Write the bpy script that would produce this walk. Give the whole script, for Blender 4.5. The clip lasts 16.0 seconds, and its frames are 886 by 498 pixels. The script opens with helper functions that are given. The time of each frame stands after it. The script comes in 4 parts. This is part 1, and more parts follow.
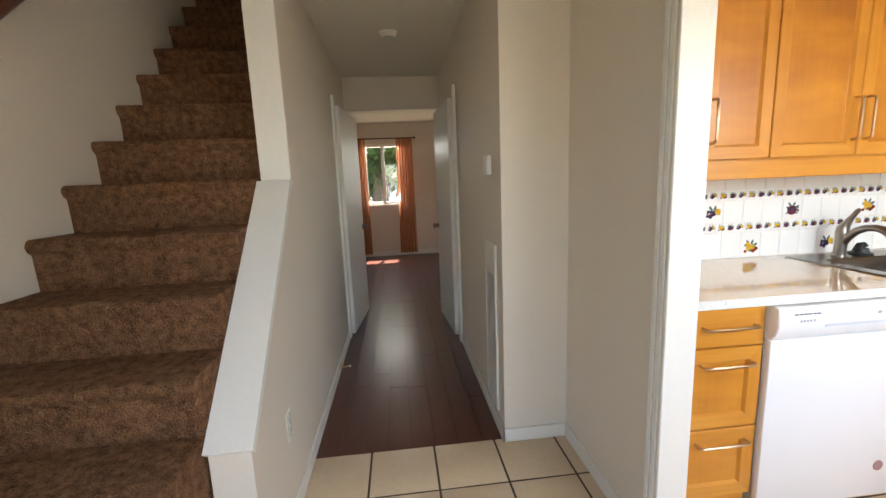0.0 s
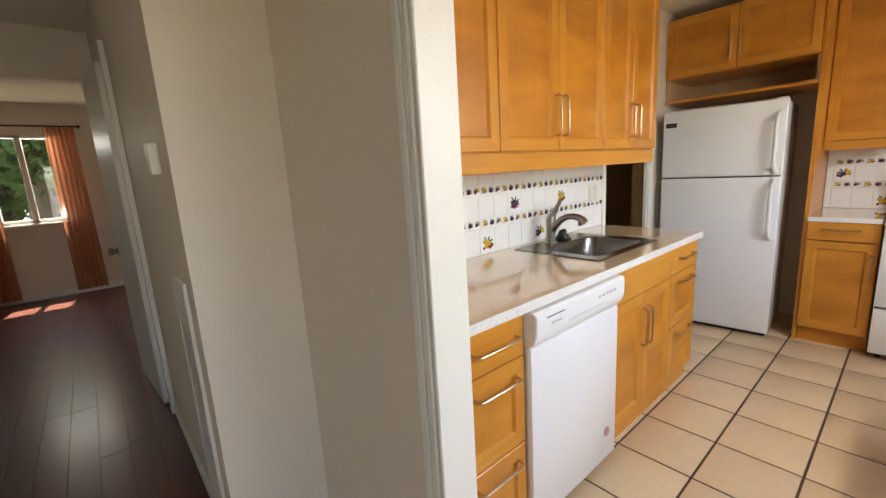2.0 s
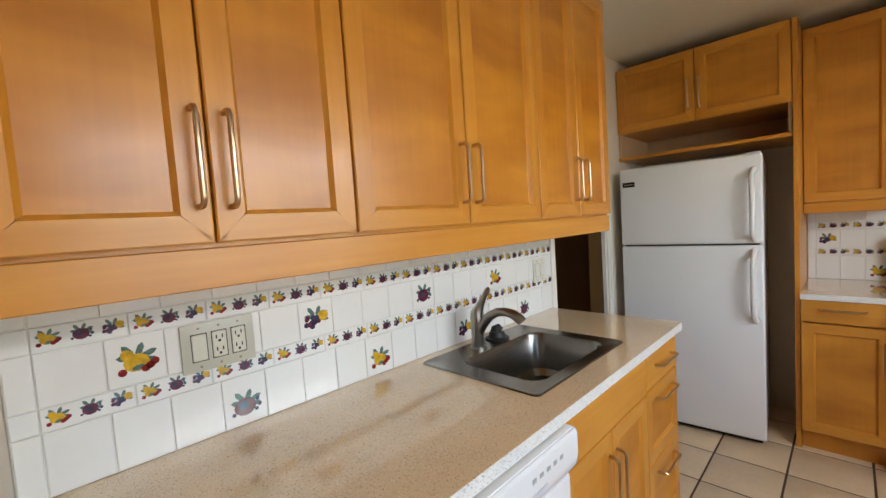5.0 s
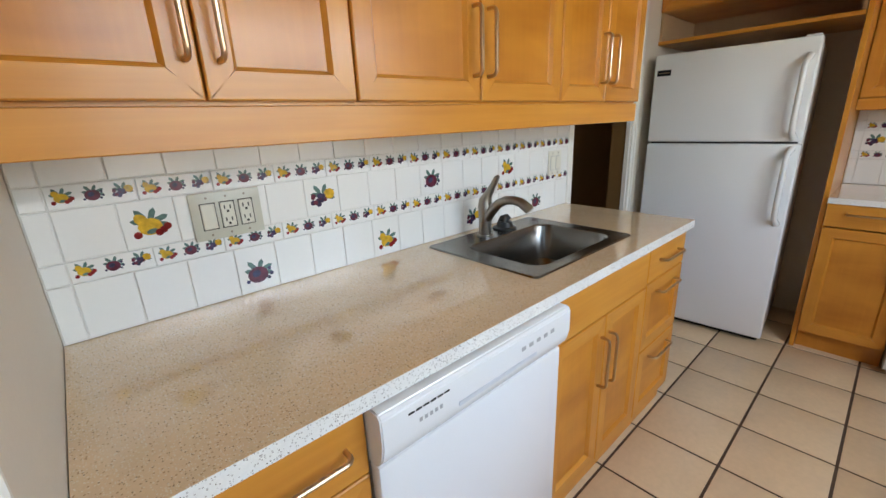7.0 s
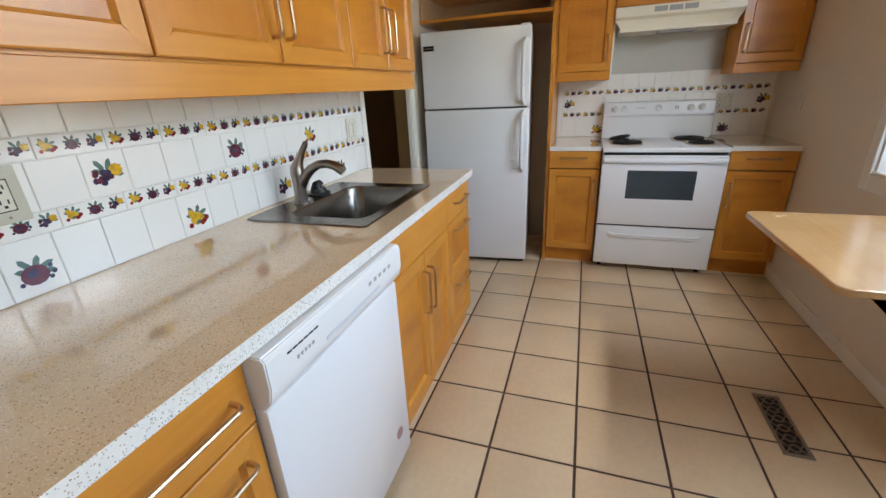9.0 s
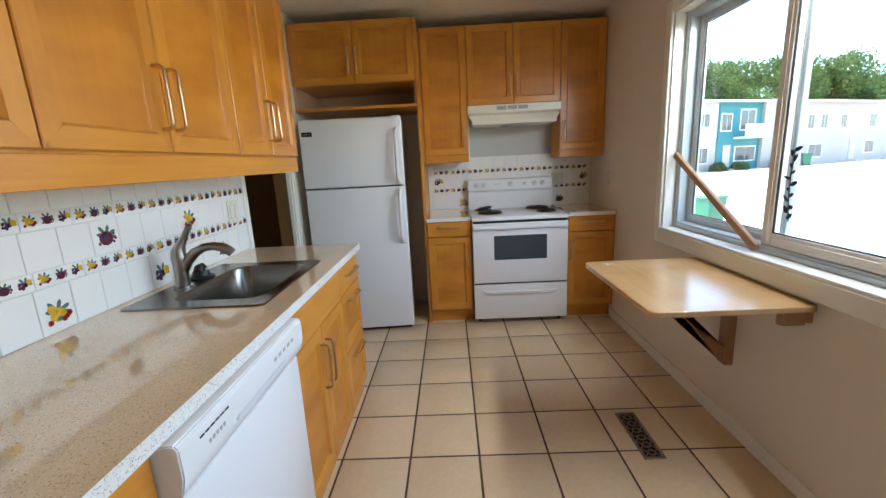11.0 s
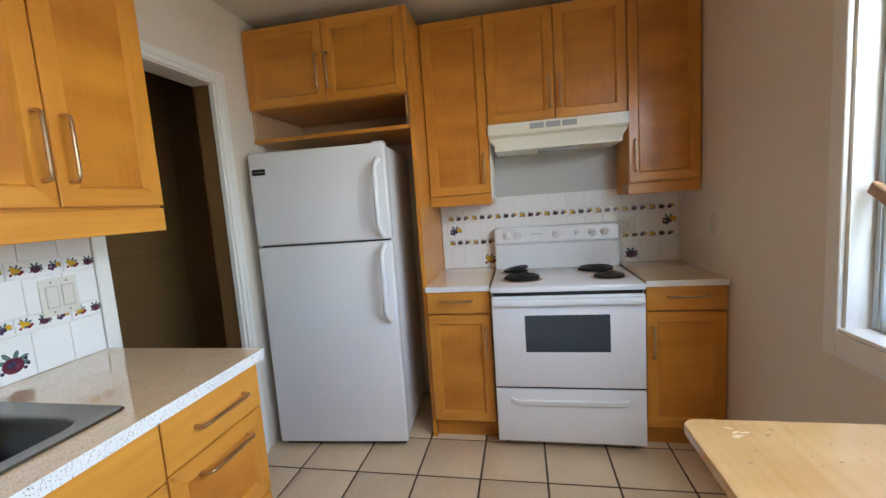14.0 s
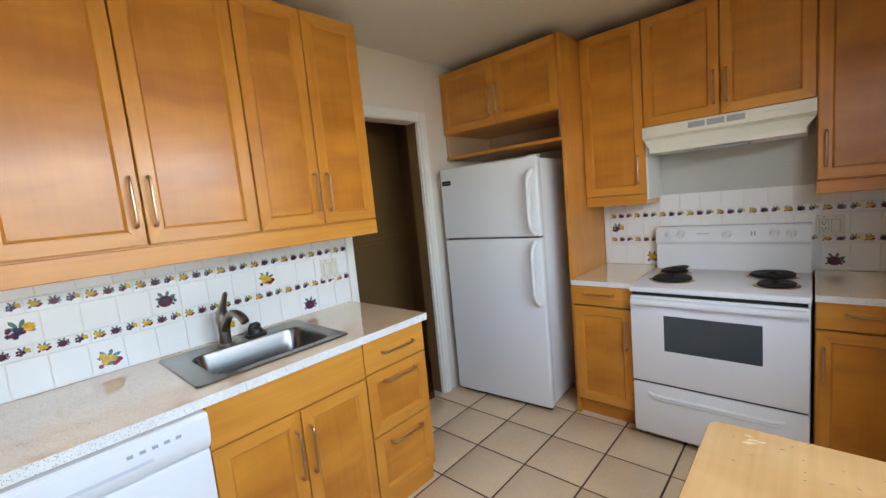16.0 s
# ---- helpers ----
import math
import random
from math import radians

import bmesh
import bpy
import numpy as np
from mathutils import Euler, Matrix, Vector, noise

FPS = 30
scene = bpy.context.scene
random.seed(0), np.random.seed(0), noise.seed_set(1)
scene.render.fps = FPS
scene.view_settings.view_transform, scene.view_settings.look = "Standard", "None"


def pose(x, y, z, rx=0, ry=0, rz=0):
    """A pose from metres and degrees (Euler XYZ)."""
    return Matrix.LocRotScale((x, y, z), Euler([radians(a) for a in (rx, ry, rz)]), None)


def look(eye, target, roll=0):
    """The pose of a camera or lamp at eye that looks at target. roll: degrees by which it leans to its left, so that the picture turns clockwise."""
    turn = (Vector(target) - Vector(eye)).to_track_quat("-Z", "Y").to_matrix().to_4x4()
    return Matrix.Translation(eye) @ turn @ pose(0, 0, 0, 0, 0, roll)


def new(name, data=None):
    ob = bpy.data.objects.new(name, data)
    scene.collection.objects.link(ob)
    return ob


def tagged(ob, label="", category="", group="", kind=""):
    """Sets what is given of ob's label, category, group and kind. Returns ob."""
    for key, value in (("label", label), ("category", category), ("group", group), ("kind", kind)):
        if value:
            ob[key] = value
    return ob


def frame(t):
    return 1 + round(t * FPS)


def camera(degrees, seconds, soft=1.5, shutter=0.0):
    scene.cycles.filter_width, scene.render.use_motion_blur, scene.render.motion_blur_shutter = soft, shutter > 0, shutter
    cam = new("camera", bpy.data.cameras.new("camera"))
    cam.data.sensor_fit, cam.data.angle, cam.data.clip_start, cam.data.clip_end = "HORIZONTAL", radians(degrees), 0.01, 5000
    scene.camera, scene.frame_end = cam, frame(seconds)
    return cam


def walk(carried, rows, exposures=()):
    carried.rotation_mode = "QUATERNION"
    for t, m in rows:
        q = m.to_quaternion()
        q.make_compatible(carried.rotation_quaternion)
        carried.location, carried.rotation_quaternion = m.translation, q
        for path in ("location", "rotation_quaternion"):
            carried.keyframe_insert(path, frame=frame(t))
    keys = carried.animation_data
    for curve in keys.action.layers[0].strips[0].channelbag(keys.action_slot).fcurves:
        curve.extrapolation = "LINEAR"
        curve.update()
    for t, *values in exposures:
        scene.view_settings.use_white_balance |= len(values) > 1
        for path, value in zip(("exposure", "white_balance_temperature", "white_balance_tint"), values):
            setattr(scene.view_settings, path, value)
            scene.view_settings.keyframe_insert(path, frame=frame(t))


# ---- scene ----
cam = camera(94.6, 16.0)
PATH = [
    (0, (0.097, 0.109, 1.366), (0.306, 2.071, 1.039), -2.3),
    (0.5, (0.204, 0.196, 1.379), (0.571, 2.132, 1.035), -2.5),
    (1, (0.318, 0.334, 1.361), (0.944, 2.199, 1.003), -2.6),
    (1.5, (0.343, 0.476, 1.343), (1.296, 2.196, 0.976), -2.7),
    (2, (0.389, 0.595, 1.351), (1.663, 2.089, 0.971), -3.4),
    (2.5, (0.534, 0.663, 1.324), (2.031, 1.944, 0.977), -4.2),
    (3, (0.698, 0.682, 1.339), (2.282, 1.868, 1.051), -4.9),
    (3.5, (0.817, 0.785, 1.372), (2.433, 1.943, 1.154), -4.8),
    (4, (0.962, 0.878, 1.419), (2.520, 2.126, 1.310), -5.0),
    (6.5, (1.137, 0.846, 1.386), (2.396, 2.349, 0.991), -3.0),
    (7, (1.126, 0.845, 1.356), (2.397, 2.271, 0.762), -2.4),
    (7.5, (1.114, 0.847, 1.329), (2.458, 2.144, 0.612), -2.2),
    (8, (1.07, 0.858, 1.313), (2.549, 1.961, 0.542), -2.4),
    (8.5, (1.001, 0.862, 1.304), (2.634, 1.724, 0.535), -2.6),
    (9, (0.945, 0.839, 1.318), (2.704, 1.451, 0.59), -2.8),
    (9.5, (0.848, 0.841, 1.33), (2.701, 1.22, 0.68), -3.0),
    (10, (0.771, 0.859, 1.348), (2.682, 1.059, 0.792), -2.9),
    (12.5, (1.212, 0.859, 1.338), (3.181, 0.899, 0.987), -3.8),
    (13, (1.502, 0.796, 1.34), (3.473, 0.898, 1.014), -4.1),
    (13.5, (1.727, 0.697, 1.324), (3.694, 0.922, 1.041), -4.1),
    (14, (1.894, 0.523, 1.352), (3.844, 0.909, 1.127), -4.0),
    (14.5, (1.926, 0.298, 1.37), (3.813, 0.928, 1.171), -4.2),
    (15, (1.835, 0.182, 1.396), (3.613, 1.072, 1.185), -4.3),
    (15.5, (1.708, 0.038, 1.431), (3.318, 1.194, 1.164), -4.9),
    (16, (1.666, -0.057, 1.463), (3.13, 1.285, 1.229), -5.5),
]
EXPOSURES = [(0, 3.7, 6900, 13), (1, 3.45, 6900, 12), (2, 3.3, 7200, 14), (3, 3.2, 7400, 13), (4, 3.05, 7150, 12), (7, 3.03, 6450, 9), (8.5, 3.15, 6350, 9), (9.5, 3.05, 6250, 8), (12.5, 3.05, 6000, 7), (14, 3.22, 5950, 8), (16, 3.2, 6050, 8)]
walk(cam, [(t, look(eye, target, roll)) for t, eye, target, roll in PATH], EXPOSURES)

# ---- world, sun, sky ----
SUN_EL, SUN_AZ = radians(66), radians(8)
world = bpy.data.worlds.new("sky")
scene.world = world
world.use_nodes = True
wn = world.node_tree
sky = wn.nodes.new("ShaderNodeTexSky")
sky.sky_type = "NISHITA"
sky.sun_disc = False
sky.sun_elevation, sky.sun_rotation = SUN_EL, SUN_AZ
wn.links.new(sky.outputs[0], wn.nodes["Background"].inputs[0])
wn.nodes["Background"].inputs[1].default_value = 0.14
sun = new("sun", bpy.data.lights.new("sun", "SUN"))
sun.data.energy, sun.data.angle, sun.data.color = 2.9, radians(0.5), (1.0, 0.95, 0.87)
sun.matrix_world = look((math.sin(SUN_AZ) * math.cos(SUN_EL) * 20, math.cos(SUN_AZ) * math.cos(SUN_EL) * 20, math.sin(SUN_EL) * 20), (0, 0, 0))

# area lamp added outside the kitchen window head, standing in for sky light
head_light = new("window_sky_fill", bpy.data.lights.new("window_sky_fill", "AREA"))
head_light.data.shape, head_light.data.size, head_light.data.size_y = "RECTANGLE", 2.05, 0.12
head_light.data.energy, head_light.data.color = 6, (0.94, 0.97, 1.0)
head_light.matrix_world = look((2.25, -0.67, 2.03), (2.35, 0.6, 1.75))
# and another added outside the far window head, to brighten the hall
far_light = new("far_window_sky_fill", bpy.data.lights.new("far_window_sky_fill", "AREA"))
far_light.data.shape, far_light.data.size, far_light.data.size_y = "RECTANGLE", 0.60, 0.12
far_light.data.energy, far_light.data.color = 0.7, (0.96, 1.0, 0.97)
far_light.matrix_world = look((-0.125, 8.08, 2.0), (-0.1, 5.0, 1.2))

# ---- materials ----
def mat(name, base, rough=0.5, metal=0.0, vary=0.12, scale=6.0, fine=90.0, bump=0.05, depth=0.002, rnd=0.0, stretch=(1, 1, 1), coat=0.0, trans=0.0, spec=0.5, kind="noise", speck=None):
    m = bpy.data.materials.new(name)
    m.use_nodes = True
    n, l = m.node_tree.nodes, m.node_tree.links
    b = n["Principled BSDF"]
    b.inputs["Roughness"].default_value, b.inputs["Metallic"].default_value = rough, metal
    b.inputs["Coat Weight"].default_value, b.inputs["Transmission Weight"].default_value = coat, trans
    b.inputs["Coat Roughness"].default_value = 0.12
    b.inputs["Specular IOR Level"].default_value = spec
    tc, mp = n.new("ShaderNodeTexCoord"), n.new("ShaderNodeMapping")
    mp.inputs["Scale"].default_value = stretch
    l.new(tc.outputs["Object"], mp.inputs["Vector"])
    info = n.new("ShaderNodeObjectInfo")
    off = n.new("ShaderNodeVectorMath")
    off.operation = "MULTIPLY_ADD"
    off.inputs[1].default_value = (7, 11, 13)
    l.new(info.outputs["Random"], off.inputs[0])
    l.new(mp.outputs[0], off.inputs[2])
    a, f = n.new("ShaderNodeTexNoise"), n.new("ShaderNodeTexNoise")
    a.inputs["Scale"].default_value, a.inputs["Detail"].default_value = scale, 4
    f.inputs["Scale"].default_value, f.inputs["Detail"].default_value = fine, 3
    l.new(off.outputs[0], a.inputs["Vector"])
    l.new(off.outputs[0], f.inputs["Vector"])
    s = n.new("ShaderNodeMath")
    s.operation = "ADD"
    l.new(a.outputs["Fac"], s.inputs[0])
    l.new(f.outputs["Fac"], s.inputs[1])
    val = s
    if rnd:
        r = n.new("ShaderNodeMath")
        r.operation = "MULTIPLY_ADD"
        r.inputs[1].default_value = rnd
        l.new(info.outputs["Random"], r.inputs[0])
        l.new(s.outputs[0], r.inputs[2])
        val = r
    ramp = n.new("ShaderNodeMapRange")
    ramp.inputs["From Min"].default_value, ramp.inputs["From Max"].default_value = 0.6, 1.4 + rnd
    l.new(val.outputs[0], ramp.inputs["Value"])
    mix = n.new("ShaderNodeMix")
    mix.data_type = "RGBA"
    mix.inputs["A"].default_value = (*[min(1, c * (1 - vary)) for c in base], 1)
    mix.inputs["B"].default_value = (*[min(1, c * (1 + vary)) for c in base], 1)
    l.new(ramp.outputs[0], mix.inputs["Factor"])
    col = mix.outputs["Result"]
    for size, limit, colour in speck or ():
        v = n.new("ShaderNodeTexVoronoi")
        v.inputs["Scale"].default_value = size
        l.new(tc.outputs["Object"], v.inputs["Vector"])
        c = n.new("ShaderNodeMath")
        c.operation = "LESS_THAN"
        c.inputs[1].default_value = limit
        l.new(v.outputs["Distance"], c.inputs[0])
        w = n.new("ShaderNodeSeparateColor")
        l.new(v.outputs["Color"], w.inputs[0])
        g = n.new("ShaderNodeMath")
        g.operation = "GREATER_THAN"
        g.inputs[1].default_value = 0.55
        l.new(w.outputs[0], g.inputs[0])
        k = n.new("ShaderNodeMath")
        k.operation = "MULTIPLY"
        l.new(c.outputs[0], k.inputs[0])
        l.new(g.outputs[0], k.inputs[1])
        x = n.new("ShaderNodeMix")
        x.data_type = "RGBA"
        x.inputs["B"].default_value = (*colour, 1)
        l.new(k.outputs[0], x.inputs["Factor"])
        l.new(col, x.inputs["A"])
        col = x.outputs["Result"]
    l.new(col, b.inputs["Base Color"])
    if bump:
        bp = n.new("ShaderNodeBump")
        bp.inputs["Strength"].default_value, bp.inputs["Distance"].default_value = bump, depth
        l.new(s.outputs[0], bp.inputs["Height"])
        l.new(bp.outputs[0], b.inputs["Normal"])
    return m


def wood(name, base, dark, along="z", rough=0.35, coat=0.3, bands=0.35):
    """Lacquered veneer: fine grain along one axis, soft cross bands."""
    m = bpy.data.materials.new(name)
    m.use_nodes = True
    n, l = m.node_tree.nodes, m.node_tree.links
    b = n["Principled BSDF"]
    b.inputs["Roughness"].default_value, b.inputs["Coat Weight"].default_value, b.inputs["Coat Roughness"].default_value = rough, coat, 0.2
    tc, info = n.new("ShaderNodeTexCoord"), n.new("ShaderNodeObjectInfo")
    off = n.new("ShaderNodeVectorMath")
    off.operation = "MULTIPLY_ADD"
    off.inputs[1].default_value = (5, 9, 17)
    l.new(info.outputs["Random"], off.inputs[0])
    l.new(tc.outputs["Object"], off.inputs[2])
    fac = []
    for size, squeeze in ((55, 0.04), (7, 0.25), (2.2, 3.2)):
        mp, t = n.new("ShaderNodeMapping"), n.new("ShaderNodeTexNoise")
        mp.inputs["Scale"].default_value = (squeeze if along == "x" else 1, squeeze if along == "y" else 1, squeeze if along == "z" else 1)
        l.new(off.outputs[0], mp.inputs["Vector"])
        l.new(mp.outputs[0], t.inputs["Vector"])
        t.inputs["Scale"].default_value, t.inputs["Detail"].default_value = size, 3
        t.inputs["Distortion"].default_value = 0.3
        fac.append(t)
    m1 = n.new("ShaderNodeMix")
    m1.inputs["Factor"].default_value = 0.62
    l.new(fac[0].outputs["Fac"], m1.inputs["A"])
    l.new(fac[1].outputs["Fac"], m1.inputs["B"])
    m2 = n.new("ShaderNodeMix")
    m2.inputs["Factor"].default_value = bands
    l.new(m1.outputs["Result"], m2.inputs["A"])
    l.new(fac[2].outputs["Fac"], m2.inputs["B"])
    mr = n.new("ShaderNodeMapRange")
    mr.inputs["From Min"].default_value, mr.inputs["From Max"].default_value = 0.36, 0.64
    l.new(m2.outputs["Result"], mr.inputs["Value"])
    c = n.new("ShaderNodeMix")
    c.data_type = "RGBA"
    c.inputs["A"].default_value, c.inputs["B"].default_value = (*dark, 1), (*base, 1)
    l.new(mr.outputs[0], c.inputs["Factor"])
    l.new(c.outputs["Result"], b.inputs["Base Color"])
    bp = n.new("ShaderNodeBump")
    bp.inputs["Strength"].default_value, bp.inputs["Distance"].default_value = 0.06, 0.001
    l.new(fac[0].outputs["Fac"], bp.inputs["Height"])
    l.new(bp.outputs[0], b.inputs["Normal"])
    return m


def sheer(name, colour, see, low=0.85, grain=400):
    m = bpy.data.materials.new(name)
    m.use_nodes = True
    n, l = m.node_tree.nodes, m.node_tree.links
    n.remove(n["Principled BSDF"])
    d, t, p = n.new("ShaderNodeBsdfDiffuse"), n.new("ShaderNodeBsdfTranslucent"), n.new("ShaderNodeBsdfTransparent")
    w = n.new("ShaderNodeTexNoise")
    w.inputs["Scale"].default_value = grain
    cr = n.new("ShaderNodeMix")
    cr.data_type = "RGBA"
    cr.inputs["A"].default_value, cr.inputs["B"].default_value = (*[c * low for c in colour], 1), (*colour, 1)
    l.new(w.outputs["Fac"], cr.inputs["Factor"])
    l.new(cr.outputs["Result"], d.inputs[0])
    l.new(cr.outputs["Result"], t.inputs[0])
    a, b = n.new("ShaderNodeMixShader"), n.new("ShaderNodeMixShader")
    a.inputs[0].default_value, b.inputs[0].default_value = 0.55, see
    l.new(d.outputs[0], a.inputs[1])
    l.new(t.outputs[0], a.inputs[2])
    l.new(a.outputs[0], b.inputs[1])
    l.new(p.outputs[0], b.inputs[2])
    l.new(b.outputs[0], n["Material Output"].inputs[0])
    return m


MAPLE = wood("maple", (0.67, 0.29, 0.034), (0.51, 0.185, 0.016))
MAPLE_X = wood("maple_rail", (0.67, 0.295, 0.038), (0.53, 0.20, 0.020), along="x", bands=0.1)
PANEL = wood("maple_panel", (0.64, 0.26, 0.026), (0.43, 0.145, 0.011), bands=0.7)
INSIDE = mat("cabinet_inside", (0.50, 0.33, 0.18), 0.5, vary=0.06)
TABLE = wood("table_veneer", (0.58, 0.355, 0.15), (0.46, 0.25, 0.09), along="x", rough=0.2, coat=0.7)
STICK = wood("pine", (0.42, 0.24, 0.12), (0.30, 0.15, 0.07), along="x", rough=0.6, coat=0.0)
WALL = mat("wall_paint", (0.74, 0.66, 0.555), 0.6, vary=0.025, scale=2.0, fine=160, bump=0.06, depth=0.0008)
WHITE = mat("trim_paint", (0.80, 0.775, 0.71), 0.4, vary=0.03, scale=3, fine=120, bump=0.05, depth=0.0006)
CEIL = mat("ceiling_paint", (0.75, 0.70, 0.60), 0.8, vary=0.03, scale=2, fine=220, bump=0.15, depth=0.001)
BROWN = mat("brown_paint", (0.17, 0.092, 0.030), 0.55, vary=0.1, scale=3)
TILE = mat("floor_tile", (0.68, 0.52, 0.335), 0.28, vary=0.10, scale=5, fine=45, bump=0.05, depth=0.002, rnd=0.35)
GROUT = mat("grout", (0.085, 0.05, 0.032), 0.9, vary=0.3, scale=8, fine=200, bump=0.3)
GLAZE = mat("wall_tile", (0.84, 0.825, 0.79), 0.16, vary=0.015, scale=9, bump=0.02, depth=0.001, rnd=0.2)
LIGHTGROUT = mat("white_grout", (0.83, 0.81, 0.76), 0.8, vary=0.06)
QUARTZ = mat("quartz", (0.81, 0.615, 0.39), 0.05, vary=0.07, coat=1.0, scale=14, fine=150, bump=0.0, speck=((190, 0.29, (0.54, 0.35, 0.20)), (290, 0.36, (0.90, 0.80, 0.64)), (125, 0.15, (0.20, 0.11, 0.06))))
QUARTZ.node_tree.nodes["Principled BSDF"].inputs["Coat Roughness"].default_value = 0.03
QEDGE = mat("quartz_edge", (0.78, 0.76, 0.72), 0.2, vary=0.06, scale=14, fine=150, bump=0.0, speck=((260, 0.36, (0.46, 0.42, 0.38)), (150, 0.19, (0.20, 0.16, 0.13))))
ENAMEL = mat("white_enamel", (0.80, 0.80, 0.80), 0.22, vary=0.012, scale=3, fine=300, bump=0.03, depth=0.0006)
ALMOND = mat("cream_enamel", (0.80, 0.755, 0.64), 0.3, vary=0.02, scale=3)
STEEL = mat("stainless", (0.25, 0.24, 0.22), 0.27, 1.0, vary=0.1, scale=4, fine=200, stretch=(1, 12, 1), bump=0.03, depth=0.0004)
NICKEL = mat("brushed_nickel", (0.34, 0.31, 0.28), 0.3, 1.0, vary=0.06)
CHROME = mat("satin_handle", (0.56, 0.40, 0.25), 0.28, 1.0, vary=0.05)
BLACK = mat("black_rubber", (0.012, 0.012, 0.012), 0.5, vary=0.2)
IRON = mat("burner_coil", (0.02, 0.018, 0.017), 0.5, 0.3, vary=0.3)
DARKGLASS = mat("oven_glass", (0.05, 0.065, 0.075), 0.06, vary=0.05, bump=0.0)
CARPET = mat("carpet", (0.25, 0.125, 0.064), 1.0, vary=0.75, scale=34, fine=170, bump=1.0, depth=0.02, spec=0.1)
CHERRY = wood("dark_laminate", (0.105, 0.026, 0.014), (0.082, 0.020, 0.011), along="y", rough=0.34, coat=0.25, bands=0.2)
OAKRAIL = wood("dark_handrail", (0.16, 0.06, 0.03), (0.09, 0.03, 0.015), along="x")
PLASTIC = mat("almond_plastic", (0.70, 0.67, 0.57), 0.35, vary=0.03)
VINYL = mat("vinyl_frame", (0.50, 0.56, 0.58), 0.35, vary=0.03)
# near-black, for black parts and for shade drawn into gaps and recesses
SLOT = mat("black_and_gap_shade", (0.01, 0.009, 0.008), 0.8, vary=0.1)
BRASS = mat("worn_metal", (0.30, 0.25, 0.20), 0.4, 1.0, vary=0.25, scale=30)
GREY = mat("grey_plastic", (0.35, 0.35, 0.35), 0.4, vary=0.05)
CURTAIN = sheer("orange_voile", (0.66, 0.28, 0.14), 0.3)
PEAR = mat("glaze_yellow", (0.62, 0.37, 0.03), 0.15, vary=0.35, scale=60, bump=0.0)
PLUM = mat("glaze_plum", (0.12, 0.026, 0.045), 0.15, vary=0.5, scale=60, bump=0.0)
GRAPE = mat("glaze_grape", (0.05, 0.04, 0.085), 0.15, vary=0.5, scale=90, bump=0.0)
CHERRYRED = mat("glaze_red", (0.25, 0.02, 0.02), 0.15, vary=0.3, scale=60, bump=0.0)
LEAFG = mat("glaze_green", (0.11, 0.18, 0.155), 0.15, vary=0.4, scale=60, bump=0.0)
GRASS = mat("lawn", (0.25, 0.22, 0.11), 0.9, vary=0.4, scale=1.5, fine=40, bump=0.5, depth=0.03)
PAVE = mat("concrete", (0.45, 0.41, 0.355), 0.85, vary=0.12, scale=0.4, fine=12, bump=0.2)
STUCCO = mat("stucco", (0.36, 0.335, 0.30), 0.9, vary=0.05, scale=0.5, fine=30)
TEAL = mat("teal_siding", (0.015, 0.15, 0.17), 0.6, vary=0.1)
ROOF = mat("roof_shingle", (0.28, 0.25, 0.22), 0.9, vary=0.2, scale=3)
FOLIAGE = sheer("foliage", (0.12, 0.185, 0.065), 0.0, 0.35, 6)
BARK = mat("bark", (0.10, 0.07, 0.045), 0.9, vary=0.3)
BIN = mat("green_bin", (0.02, 0.13, 0.075), 0.45, vary=0.1)


def pane_glass():
    m = bpy.data.materials.new("clear_glass")
    m.use_nodes = True
    n, l = m.node_tree.nodes, m.node_tree.links
    n.remove(n["Principled BSDF"])
    t, g, x = n.new("ShaderNodeBsdfTransparent"), n.new("ShaderNodeBsdfGlossy"), n.new("ShaderNodeMixShader")
    t.inputs[0].default_value = (0.97, 0.98, 0.975, 1)
    g.inputs["Roughness"].default_value = 0.02
    x.inputs[0].default_value = 0.04
    l.new(t.outputs[0], x.inputs[1])
    l.new(g.outputs[0], x.inputs[2])
    l.new(x.outputs[0], n["Material Output"].inputs[0])
    return m


GLASS = pane_glass()


# ---- mesh helpers ----
def box(bm, x0, x1, y0, y1, z0, z1, bev=0.0, seg=1, mi=0):
    r = bmesh.ops.create_cube(bm, size=1, matrix=Matrix.Translation(((x0 + x1) / 2, (y0 + y1) / 2, (z0 + z1) / 2)) @ Matrix.Diagonal((abs(x1 - x0), abs(y1 - y0), abs(z1 - z0), 1)))
    faces = set(f for v in r["verts"] for f in v.link_faces)
    for f in faces:
        f.material_index = mi
    if bev:
        e = list({e for v in r["verts"] for e in v.link_edges})
        bmesh.ops.bevel(bm, geom=e, offset=bev, segments=seg, affect="EDGES", profile=0.5)
    return bm


def one(*a, **k):
    return box(bmesh.new(), *a, **k)


def prism(bm, pts, axis, lo, hi, mi=0):
    """A polygon in the two other axes, drawn out along one axis."""
    def at(p, w):
        return {"x": (w, p[0], p[1]), "y": (p[0], w, p[1]), "z": (p[0], p[1], w)}[axis]
    a, b = [bm.verts.new(at(p, lo)) for p in pts], [bm.verts.new(at(p, hi)) for p in pts]
    fs = [bm.faces.new(a), bm.faces.new(b[::-1])]
    fs += [bm.faces.new((a[i], a[i - 1], b[i - 1], b[i])) for i in range(len(pts))]
    for f in fs:
        f.material_index = mi
    bmesh.ops.recalc_face_normals(bm, faces=fs)
    return bm


def tube(bm, pts, r, seg=10, mi=0):
    """A round bar along a path; r is one radius or one for each point."""
    pts = [Vector(p) for p in pts]
    rs = r if isinstance(r, (list, tuple)) else [r] * len(pts)
    rings, ref = [], None
